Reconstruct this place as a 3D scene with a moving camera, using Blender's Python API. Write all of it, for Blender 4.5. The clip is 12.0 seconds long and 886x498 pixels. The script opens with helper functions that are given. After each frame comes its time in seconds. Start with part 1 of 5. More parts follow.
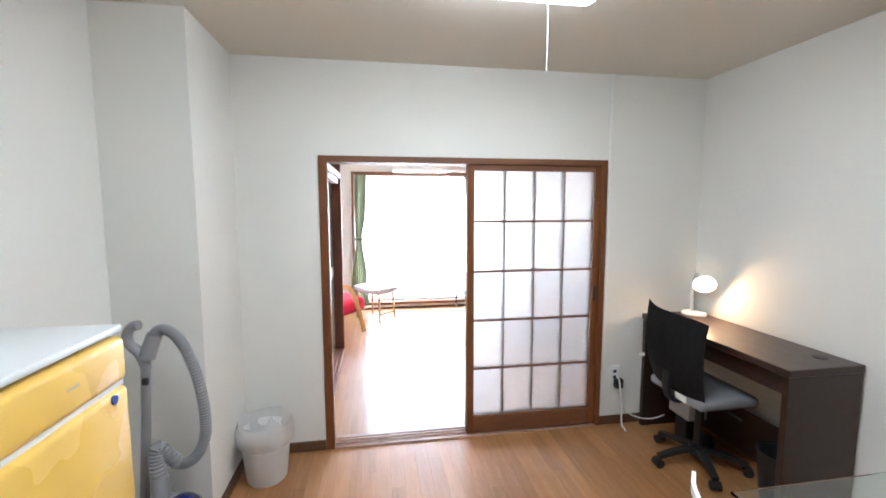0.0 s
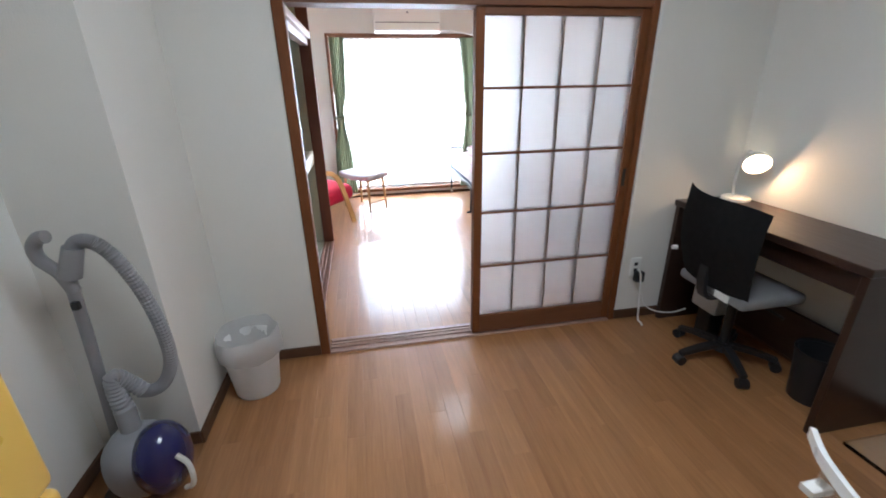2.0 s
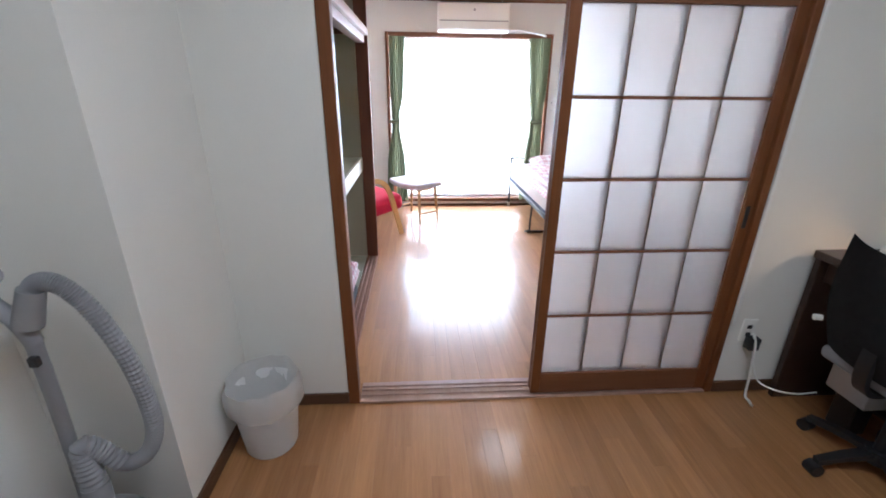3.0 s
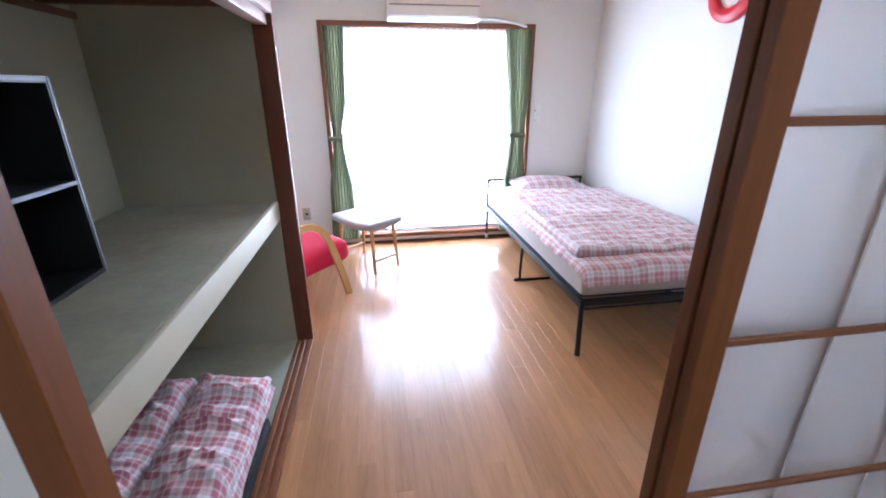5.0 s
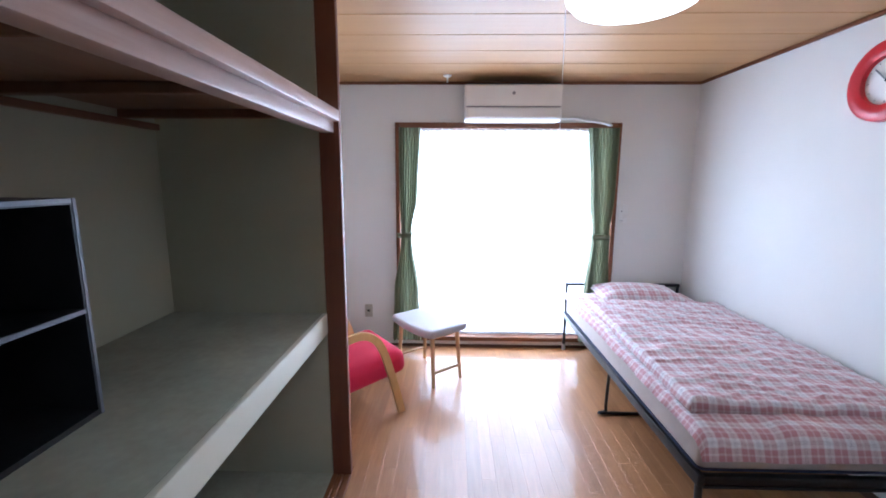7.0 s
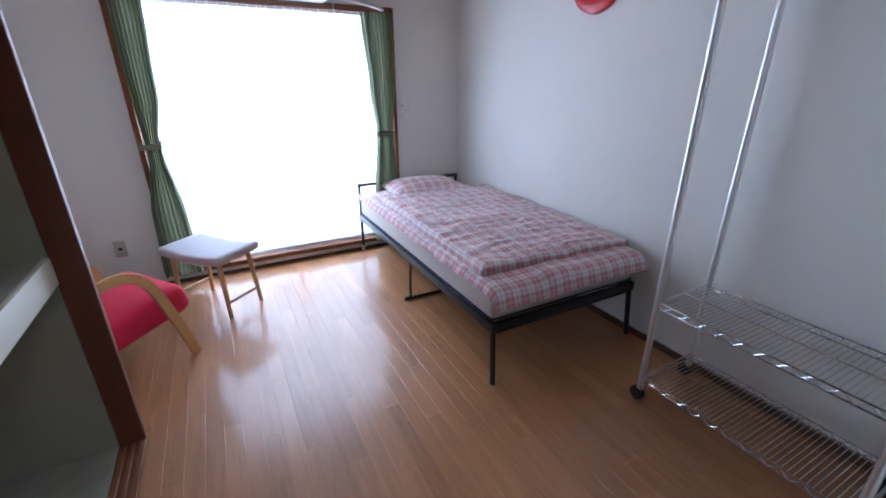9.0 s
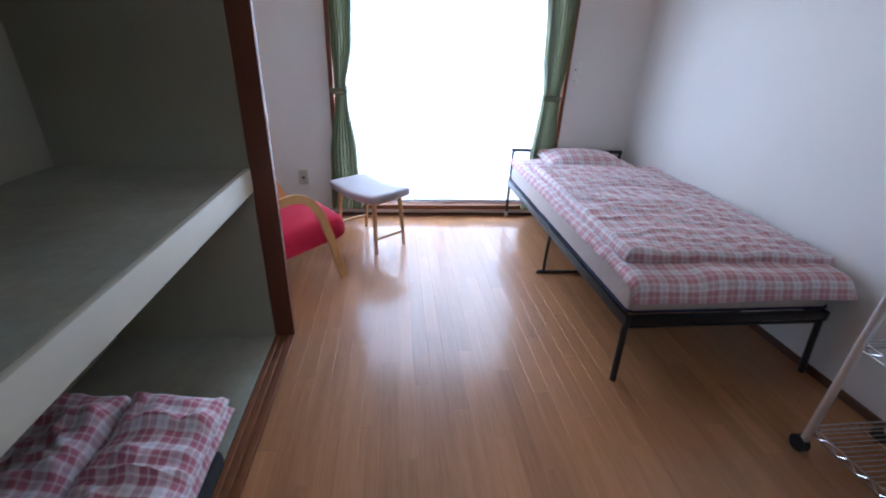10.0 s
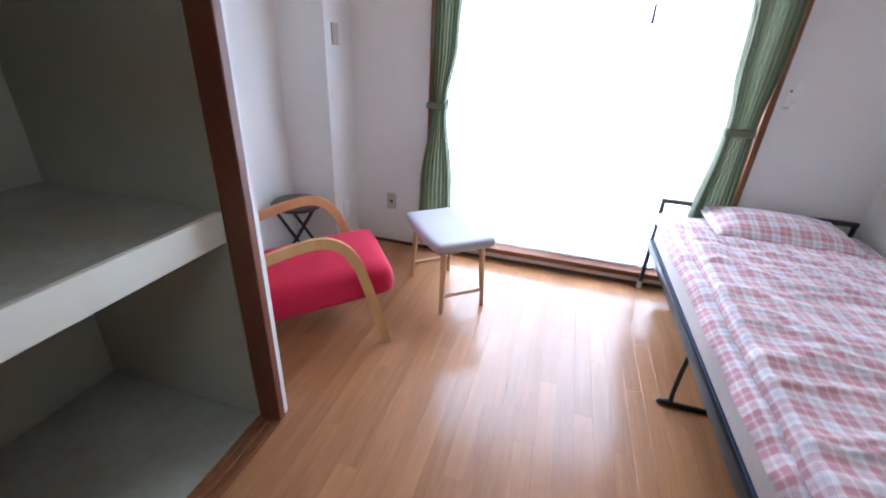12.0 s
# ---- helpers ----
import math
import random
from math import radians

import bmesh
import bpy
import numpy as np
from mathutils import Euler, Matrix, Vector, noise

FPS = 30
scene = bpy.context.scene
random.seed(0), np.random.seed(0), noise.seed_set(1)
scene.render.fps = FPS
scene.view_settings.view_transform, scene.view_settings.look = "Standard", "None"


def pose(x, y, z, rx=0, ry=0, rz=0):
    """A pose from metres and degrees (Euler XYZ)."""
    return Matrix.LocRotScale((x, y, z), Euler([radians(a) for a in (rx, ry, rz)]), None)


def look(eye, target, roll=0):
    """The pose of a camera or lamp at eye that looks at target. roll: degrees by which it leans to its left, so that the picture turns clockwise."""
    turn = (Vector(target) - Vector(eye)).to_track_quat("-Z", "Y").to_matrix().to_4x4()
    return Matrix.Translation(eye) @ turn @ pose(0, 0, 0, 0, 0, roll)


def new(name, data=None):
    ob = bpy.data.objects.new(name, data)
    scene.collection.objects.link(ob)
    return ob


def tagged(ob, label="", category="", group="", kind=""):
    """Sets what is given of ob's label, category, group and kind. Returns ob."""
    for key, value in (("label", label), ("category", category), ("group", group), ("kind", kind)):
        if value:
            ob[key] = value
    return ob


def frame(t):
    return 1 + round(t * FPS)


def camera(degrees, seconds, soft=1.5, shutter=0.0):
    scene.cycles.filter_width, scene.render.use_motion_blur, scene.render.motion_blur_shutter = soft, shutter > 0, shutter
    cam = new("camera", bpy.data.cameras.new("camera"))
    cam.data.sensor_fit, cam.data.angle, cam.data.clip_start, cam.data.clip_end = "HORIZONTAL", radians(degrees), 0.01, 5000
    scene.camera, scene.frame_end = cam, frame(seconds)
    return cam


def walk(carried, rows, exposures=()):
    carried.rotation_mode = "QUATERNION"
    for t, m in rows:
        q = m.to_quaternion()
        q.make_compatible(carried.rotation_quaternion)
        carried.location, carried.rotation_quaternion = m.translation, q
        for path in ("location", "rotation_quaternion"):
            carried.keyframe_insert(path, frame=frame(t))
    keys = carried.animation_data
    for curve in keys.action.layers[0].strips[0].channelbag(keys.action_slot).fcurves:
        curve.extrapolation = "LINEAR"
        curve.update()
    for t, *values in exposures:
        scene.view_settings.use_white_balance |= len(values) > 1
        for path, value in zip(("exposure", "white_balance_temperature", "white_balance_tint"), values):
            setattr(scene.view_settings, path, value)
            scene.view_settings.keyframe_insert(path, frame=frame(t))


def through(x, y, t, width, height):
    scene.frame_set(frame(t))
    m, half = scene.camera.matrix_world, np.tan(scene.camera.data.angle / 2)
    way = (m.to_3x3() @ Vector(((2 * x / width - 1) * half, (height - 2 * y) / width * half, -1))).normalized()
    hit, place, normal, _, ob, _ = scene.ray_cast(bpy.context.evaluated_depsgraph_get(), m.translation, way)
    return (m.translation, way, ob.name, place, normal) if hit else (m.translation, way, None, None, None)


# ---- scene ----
cam = camera(93.2, 12.0, soft=1.8, shutter=0.2)
PATH = [
    (0, (0.104, 0.057, 1.494), (0.423, 2.021, 1.299), -0.1),
    (0.5, (0.123, 0.033, 1.493), (0.43, 2.004, 1.351), -1.4),
    (1, (0.136, 0.088, 1.45), (0.407, 2.032, 1.065), -0.5),
    (1.5, (0.129, 0.274, 1.408), (0.567, 2.143, 0.848), 0.4),
    (2, (0.111, 0.503, 1.432), (0.449, 2.332, 0.698), -1.0),
    (2.5, (0.143, 0.746, 1.434), (0.312, 2.594, 0.688), -0.0),
    (2.7, (0.128, 0.821, 1.438), (0.243, 2.683, 0.718), 0.6),
    (4.3, (0.197, 1.785, 1.439), (0.358, 3.638, 0.706), -0.1),
    (4.5, (0.222, 1.902, 1.43), (0.418, 3.753, 0.698), 0.2),
    (5, (0.219, 2.163, 1.443), (0.505, 4.013, 0.741), -0.2),
    (5.5, (0.225, 2.303, 1.443), (0.477, 4.155, 0.731), 0.2),
    (6, (0.246, 2.445, 1.451), (0.33, 4.331, 0.789), 0.9),
    (6.5, (0.285, 2.523, 1.5), (0.245, 4.466, 1.026), 0.4),
    (7, (0.285, 2.544, 1.541), (0.238, 4.516, 1.21), 0.3),
    (7.5, (0.299, 2.581, 1.548), (0.694, 4.512, 1.207), 1.2),
    (7.7, (0.28, 2.609, 1.547), (0.885, 4.478, 1.175), 1.8),
    (9.3, (0.256, 2.656, 1.419), (1.117, 4.282, 0.636), 0.2),
    (9.5, (0.275, 2.654, 1.399), (0.975, 4.349, 0.6), 0.3),
    (10, (0.282, 2.669, 1.389), (0.511, 4.456, 0.522), 2.8),
    (10.5, (0.334, 2.693, 1.385), (0.389, 4.481, 0.491), 1.0),
    (11, (0.365, 2.966, 1.354), (0.44, 4.77, 0.496), 0.2),
    (11.5, (0.444, 3.254, 1.383), (0.267, 5.03, 0.48), -2.0),
    (12, (0.663, 3.509, 1.392), (0.198, 5.248, 0.52), 3.2),
]
EXPOSURE = [(0.0, 0.82, 5440, 6), (0.5, 0.60, 5440, 6), (1.0, 0.34, 5360, 6), (1.5, 0.10, 5360, 6), (2.5, 0.11, 5380, 8), (4.5, 0.13, 5000, 10), (5.3, 0.07, 5000, 10),
            (6.5, -0.32, 4900, 10), (7.5, -0.60, 4900, 10), (9.5, -1.12, 4800, 10), (10.5, -0.77, 4900, 10), (12.0, -0.57, 5000, 10)]
walk(cam, [(t, look(eye, target, roll)) for t, eye, target, roll in PATH], EXPOSURE)

# ---- world, sun and large lights ----
world = bpy.data.worlds.new("world")
scene.world = world
world.use_nodes = True
sky = world.node_tree.nodes.new("ShaderNodeTexSky")
sky.sky_type, sky.sun_disc = "NISHITA", False
sky.sun_elevation, sky.sun_rotation = radians(48), radians(150)
world.node_tree.nodes["Background"].inputs["Strength"].default_value = 0.15
world.node_tree.links.new(sky.outputs[0], world.node_tree.nodes["Background"].inputs["Color"])


def lamp(name, kind, m, energy, color=(1, 1, 1), **sizes):
    data = bpy.data.lights.new(name, kind)
    data.energy, data.color = energy, color
    ob = new(name, data)
    ob.matrix_world = m
    if kind == "AREA":
        data.shape = "RECTANGLE"
        data.size, data.size_y = sizes["size"], sizes["size_y"]
    elif kind == "SUN":
        data.angle = sizes["angle"]
    else:
        data.shadow_soft_size = sizes["size"]
    return ob


SUN = lamp("sun", "SUN", look((6, 16, 14), (1, 5, 0)), 1.2, (1.0, 0.96, 0.9), angle=radians(12))
WINDOW_LIGHT = lamp("window_daylight", "AREA", look((0.745, 6.63, 1.10), (0.745, 3.2, 0.78)), 175, (0.95, 0.97, 1.0), size=1.85, size_y=1.88)
CEILING_1 = lamp("dining_lamp_light", "AREA", look((0.565, 1.255, 2.20), (0.565, 1.256, 0)), 2.5, (1.0, 0.98, 0.92), size=0.6, size_y=0.6)
CEILING_2 = lamp("bedroom_lamp_light", "AREA", look((1.005, 4.385, 2.20), (1.005, 4.386, 0)), 2, (1.0, 0.97, 0.9), size=0.5, size_y=0.5)


# ---- materials ----
def material(name, color, color2=None, rough=0.5, metal=0.0, scale=8.0, stretch=(1, 1, 1), bump=0.0, bump_scale=60.0,
             mottle=0.5, coords="Object", spec=0.5, coat=0.0, sheen=0.0, rough_var=0.08, island=False):
    """A surface with a colour that varies at two scales, uneven gloss and fine relief."""
    m = bpy.data.materials.new(name)
    m.use_nodes = True
    n, l = m.node_tree.nodes, m.node_tree.links
    b = n["Principled BSDF"]
    co = n.new("ShaderNodeTexCoord")
    mp = n.new("ShaderNodeMapping")
    mp.inputs["Scale"].default_value = stretch
    l.new(co.outputs[coords], mp.inputs[0])
    big, fine = n.new("ShaderNodeTexNoise"), n.new("ShaderNodeTexNoise")
    big.inputs["Scale"].default_value, big.inputs["Detail"].default_value = scale, 3
    fine.inputs["Scale"].default_value, fine.inputs["Detail"].default_value = bump_scale, 4
    l.new(mp.outputs[0], big.inputs[0]), l.new(mp.outputs[0], fine.inputs[0])
    add = n.new("ShaderNodeMath")
    add.operation, add.use_clamp = "MULTIPLY_ADD", True
    add.inputs[1].default_value, add.inputs[2].default_value = 1.6 * mottle, 0.5 - 0.8 * mottle
    both = n.new("ShaderNodeMath")
    both.operation = "MULTIPLY_ADD"
    both.inputs[1].default_value = 0.35
    l.new(fine.outputs[0], both.inputs[0])
    half = n.new("ShaderNodeMath")
    half.operation = "MULTIPLY"
    half.inputs[1].default_value = 0.65
    l.new(big.outputs[0], half.inputs[0]), l.new(half.outputs[0], both.inputs[2]), l.new(both.outputs[0], add.inputs[0])
    mix = n.new("ShaderNodeMix")
    mix.data_type = "RGBA"
    color2 = color2 or tuple(c * 0.86 for c in color)
    mix.inputs[6].default_value, mix.inputs[7].default_value = (*color, 1), (*color2, 1)
    l.new(add.outputs[0], mix.inputs[0]), l.new(mix.outputs[2], b.inputs["Base Color"])
    rr = n.new("ShaderNodeMapRange")
    rr.inputs["To Min"].default_value, rr.inputs["To Max"].default_value = max(0.02, rough - rough_var), min(1, rough + rough_var)
    l.new(big.outputs[0], rr.inputs[0]), l.new(rr.outputs[0], b.inputs["Roughness"])
    b.inputs["Metallic"].default_value = metal
    b.inputs["Specular IOR Level"].default_value = spec
    b.inputs["Coat Weight"].default_value = coat
    b.inputs["Sheen Weight"].default_value = sheen
    if bump:
        bp = n.new("ShaderNodeBump")
        bp.inputs["Strength"].default_value, bp.inputs["Distance"].default_value = bump, 0.002
        l.new(fine.outputs[0], bp.inputs["Height"]), l.new(bp.outputs[0], b.inputs["Normal"])
    return m


def wood(name, dark, light, along=(8, 0.6, 8), rough=0.3, coat=0.2, vary=0.35, grain=1.0, relief=0.12, figure=0.75, coat_rough=0.19, gloss=0.5):
    """Wood with grain along one axis, each piece a shade of its own."""
    m = bpy.data.materials.new(name)
    m.use_nodes = True
    n, l = m.node_tree.nodes, m.node_tree.links
    b = n["Principled BSDF"]
    geo, info = n.new("ShaderNodeNewGeometry"), n.new("ShaderNodeObjectInfo")
    shift = n.new("ShaderNodeVectorMath")
    shift.operation = "MULTIPLY_ADD"
    shift.inputs[1].default_value = (13.0, 29.0, 7.0)
    l.new(info.outputs["Random"], shift.inputs[0]), l.new(geo.outputs["Position"], shift.inputs[2])
    mp = n.new("ShaderNodeMapping")
    mp.inputs["Scale"].default_value = along
    l.new(shift.outputs[0], mp.inputs[0])
    a, f = n.new("ShaderNodeTexNoise"), n.new("ShaderNodeTexNoise")
    a.inputs["Scale"].default_value, a.inputs["Detail"].default_value, a.inputs["Distortion"].default_value = 1.6, 4, 0.5
    f.inputs["Scale"].default_value, f.inputs["Detail"].default_value = 9, 3
    l.new(mp.outputs[0], a.inputs[0]), l.new(mp.outputs[0], f.inputs[0])
    ma = n.new("ShaderNodeMath")
    ma.operation = "MULTIPLY_ADD"
    ma.inputs[1].default_value = 0.35 * grain
    l.new(f.outputs[0], ma.inputs[0])
    mb = n.new("ShaderNodeMath")
    mb.operation = "MULTIPLY_ADD"
    mb.inputs[1].default_value = figure
    mb.inputs[2].default_value = 0.315 - 0.5 * figure
    l.new(a.outputs[0], mb.inputs[0]), l.new(mb.outputs[0], ma.inputs[2])
    mc = n.new("ShaderNodeMath")
    mc.operation, mc.use_clamp = "MULTIPLY_ADD", True
    mc.inputs[1].default_value = vary
    l.new(info.outputs["Random"], mc.inputs[0])
    md = n.new("ShaderNodeMath")
    md.operation = "SUBTRACT"
    md.inputs[1].default_value = vary / 2
    l.new(ma.outputs[0], md.inputs[0]), l.new(md.outputs[0], mc.inputs[2])
    mix = n.new("ShaderNodeMix")
    mix.data_type = "RGBA"
    mix.inputs[6].default_value, mix.inputs[7].default_value = (*dark, 1), (*light, 1)
    l.new(mc.outputs[0], mix.inputs[0]), l.new(mix.outputs[2], b.inputs["Base Color"])
    rr = n.new("ShaderNodeMapRange")
    rr.inputs["To Min"].default_value, rr.inputs["To Max"].default_value = rough - 0.06, rough + 0.1
    l.new(f.outputs[0], rr.inputs[0]), l.new(rr.outputs[0], b.inputs["Roughness"])
    b.inputs["Coat Weight"].default_value, b.inputs["Coat Roughness"].default_value = coat, coat_rough
    b.inputs["Specular IOR Level"].default_value = gloss
    bp = n.new("ShaderNodeBump")
    bp.inputs["Strength"].default_value, bp.inputs["Distance"].default_value = relief, 0.001
    l.new(f.outputs[0], bp.inputs["Height"]), l.new(bp.outputs[0], b.inputs["Normal"])
    return m


def glass(name, color=(1, 1, 1), rough=0.0):
    m = bpy.data.materials.new(name)
    m.use_nodes = True
    b = m.node_tree.nodes["Principled BSDF"]
    b.inputs["Base Color"].default_value = (*color, 1)
    b.inputs["Transmission Weight"].default_value, b.inputs["Roughness"].default_value, b.inputs["IOR"].default_value = 1.0, rough, 1.45
    return m


def translucent(name, color, clear=0.1, gloss=0.05, through=0.6):
    """A thin sheet that lets light through: diffuse on both sides, some of it clear, with a little gloss."""
    m = bpy.data.materials.new(name)
    m.use_nodes = True
    n, l = m.node_tree.nodes, m.node_tree.links
    n.remove(n["Principled BSDF"])
    out = n["Material Output"]
    no = n.new("ShaderNodeTexNoise")
    no.inputs["Scale"].default_value = 9
    ramp = n.new("ShaderNodeMix")
    ramp.data_type = "RGBA"
    ramp.inputs[6].default_value, ramp.inputs[7].default_value = (*[c * 0.94 for c in color], 1), (*color, 1)
    l.new(no.outputs[0], ramp.inputs[0])
    d, t, c, g = n.new("ShaderNodeBsdfDiffuse"), n.new("ShaderNodeBsdfTranslucent"), n.new("ShaderNodeBsdfTransparent"), n.new("ShaderNodeBsdfGlossy")
    g.inputs["Roughness"].default_value = 0.35
    l.new(ramp.outputs[2], d.inputs[0]), l.new(ramp.outputs[2], t.inputs[0])
    m1, m2, m3 = n.new("ShaderNodeMixShader"), n.new("ShaderNodeMixShader"), n.new("ShaderNodeMixShader")
    m1.inputs[0].default_value, m2.inputs[0].default_value, m3.inputs[0].default_value = through, clear, gloss
    l.new(d.outputs[0], m1.inputs[1]), l.new(t.outputs[0], m1.inputs[2])
    l.new(m1.outputs[0], m2.inputs[1]), l.new(c.outputs[0], m2.inputs[2])
    l.new(m2.outputs[0], m3.inputs[1]), l.new(g.outputs[0], m3.inputs[2])
    l.new(m3.outputs[0], out.inputs[0])
    return m


def glow(name, color, strength):
    m = bpy.data.materials.new(name)
    m.use_nodes = True
    b = m.node_tree.nodes["Principled BSDF"]
    b.inputs["Base Color"].default_value, b.inputs["Emission Color"].default_value = (*color, 1), (*color, 1)
    b.inputs["Emission Strength"].default_value = strength
    return m


def plaid(name, ground, red, dusk, white, pitch=0.075):
    """Woven check: broad bands and thin lines in two directions, laid by the cloth's own UVs in metres."""
    m = bpy.data.materials.new(name)
    m.use_nodes = True
    n, l = m.node_tree.nodes, m.node_tree.links
    b = n["Principled BSDF"]
    uv = n.new("ShaderNodeUVMap")
    sep = n.new("ShaderNodeSeparateXYZ")
    l.new(uv.outputs[0], sep.inputs[0])

    def band(axis, period, offset, width):
        a = n.new("ShaderNodeMath")
        a.operation = "MULTIPLY_ADD"
        a.inputs[1].default_value, a.inputs[2].default_value = 1 / period, offset
        l.new(sep.outputs[axis], a.inputs[0])
        f = n.new("ShaderNodeMath")
        f.operation = "FRACT"
        l.new(a.outputs[0], f.inputs[0])
        c = n.new("ShaderNodeMath")
        c.operation = "LESS_THAN"
        c.inputs[1].default_value = width
        l.new(f.outputs[0], c.inputs[0])
        return c.outputs[0]

    def over(base, mask, color, amount):
        k = n.new("ShaderNodeMath")
        k.operation = "MULTIPLY"
        k.inputs[1].default_value = amount
        l.new(mask, k.inputs[0])
        x = n.new("ShaderNodeMix")
        x.data_type = "RGBA"
        x.inputs[7].default_value = (*color, 1)
        l.new(k.outputs[0], x.inputs[0])
        l.new(base, x.inputs[6]) if base else None
        if not base:
            x.inputs[6].default_value = (*ground, 1)
        return x.outputs[2]

    yarns = []
    for axis in (0, 1):
        c = over(None, band(axis, pitch, 0.0, 0.23), red, 0.9)
        c = over(c, band(axis, pitch, -0.33, 0.22), red, 0.9)
        c = over(c, band(axis, pitch, -0.56, 0.42), white, 0.95)
        for line in (0.70, 0.755, 0.81):
            c = over(c, band(axis, pitch, -line, 0.018), dusk, 0.8)
        yarns.append(over(c, band(axis, pitch, -0.265, 0.03), white, 0.5))
    weave = n.new("ShaderNodeMix")
    weave.data_type = "RGBA"
    weave.inputs[0].default_value = 0.5
    l.new(yarns[0], weave.inputs[6]), l.new(yarns[1], weave.inputs[7])
    c = weave.outputs[2]
    no = n.new("ShaderNodeTexNoise")
    no.inputs["Scale"].default_value = 5
    sh = n.new("ShaderNodeMix")
    sh.data_type, sh.blend_type = "RGBA", "MULTIPLY"
    sh.inputs[0].default_value = 0.14
    l.new(c, sh.inputs[6]), l.new(no.outputs[0], sh.inputs[7])
    l.new(sh.outputs[2], b.inputs["Base Color"])
    b.inputs["Roughness"].default_value, b.inputs["Sheen Weight"].default_value = 0.85, 0.3
    b.inputs["Specular IOR Level"].default_value = 0.2
    we = n.new("ShaderNodeTexNoise")
    we.inputs["Scale"].default_value = 22
    we.inputs["Detail"].default_value = 4
    tc = n.new("ShaderNodeTexCoord")
    l.new(tc.outputs["Object"], we.inputs[0])
    bp = n.new("ShaderNodeBump")
    bp.inputs["Strength"].default_value, bp.inputs["Distance"].default_value = 0.35, 0.012
    l.new(we.outputs[0], bp.inputs["Height"]), l.new(bp.outputs[0], b.inputs["Normal"])
    return m


WALL = material("white_wallpaper", (0.79, 0.78, 0.745), (0.73, 0.72, 0.685), rough=0.85, scale=3, bump=0.35, bump_scale=180, mottle=0.6, spec=0.25)
CEIL = material("cream_ceiling_paper", (0.74, 0.70, 0.62), (0.68, 0.64, 0.56), rough=0.9, scale=2, bump=0.3, bump_scale=140, spec=0.2)
CLOSET = material("pale_green_grey_board", (0.42, 0.405, 0.305), (0.345, 0.335, 0.245), rough=0.8, scale=4, bump=0.2, bump_scale=90, spec=0.2)
CLOSET_FLOOR = material("worn_closet_board", (0.40, 0.40, 0.315), (0.22, 0.225, 0.17), rough=0.75, scale=5, bump=0.2, bump_scale=40, mottle=0.8)
FASCIA = material("cream_painted_fascia", (0.60, 0.585, 0.48), (0.54, 0.525, 0.42), rough=0.6, scale=5, bump=0.1)
TRIM = wood("brown_stained_trim", (0.095, 0.030, 0.010), (0.235, 0.088, 0.030), along=(14, 14, 0.9), rough=0.45, coat=0.0, vary=0.1, gloss=0.25)
TRIM_X = wood("brown_stained_trim_level", (0.105, 0.036, 0.014), (0.235, 0.095, 0.038), along=(0.9, 14, 14), rough=0.55, coat=0.0, vary=0.1)
POST = wood("red_brown_post", (0.085, 0.024, 0.010), (0.20, 0.062, 0.024), along=(14, 14, 0.9), rough=0.5, coat=0.0, vary=0.1)
BASE = wood("dark_baseboard", (0.07, 0.035, 0.018), (0.13, 0.065, 0.034), along=(1.2, 1.2, 14), rough=0.4, coat=0.1, vary=0.2)
PLANK = wood("oak_floor", (0.190, 0.078, 0.027), (0.50, 0.250, 0.098), along=(20, 1.1, 20), rough=0.40, coat=0.52, vary=0.27, grain=1.25, relief=0.03, figure=0.62, coat_rough=0.12, gloss=0.35)
RAIL = wood("pinkish_rail", (0.27, 0.145, 0.105), (0.46, 0.31, 0.25), along=(14, 0.9, 14), rough=0.4, coat=0.1, vary=0.1)
BOARD = wood("ceiling_veneer", (0.36, 0.19, 0.07), (0.50, 0.29, 0.12), along=(0.5, 9, 9), rough=0.5, coat=0.0, vary=0.1)
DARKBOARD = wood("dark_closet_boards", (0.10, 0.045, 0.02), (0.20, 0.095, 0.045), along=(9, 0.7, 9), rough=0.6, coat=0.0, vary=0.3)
def frosted(name):
    """Ground glass: it blurs what lies behind it, and glows a little with the light on it."""
    m = glass(name, (0.95, 0.945, 0.94), 0.42)
    n, l = m.node_tree.nodes, m.node_tree.links
    no = n.new("ShaderNodeTexNoise")
    no.inputs["Scale"].default_value, no.inputs["Detail"].default_value = 120, 3
    bp = n.new("ShaderNodeBump")
    bp.inputs["Strength"].default_value, bp.inputs["Distance"].default_value = 0.2, 0.001
    l.new(no.outputs[0], bp.inputs["Height"]), l.new(bp.outputs[0], n["Principled BSDF"].inputs["Normal"])
    t, mix = n.new("ShaderNodeBsdfTranslucent"), n.new("ShaderNodeMixShader")
    t.inputs[0].default_value = (0.92, 0.925, 0.93, 1)
    mix.inputs[0].default_value = 0.09
    l.new(n["Principled BSDF"].outputs[0], mix.inputs[1]), l.new(t.outputs[0], mix.inputs[2]), l.new(mix.outputs[0], n["Material Output"].inputs[0])
    return m


FROST = frosted("frosted_glass")
LACE = translucent("white_lace", (0.95, 0.95, 0.95), clear=0.34, gloss=0.0, through=0.72)
GLASS = glass("clear_glass")
ALU = material("aluminium", (0.62, 0.62, 0.62), rough=0.35, metal=1.0, scale=20)


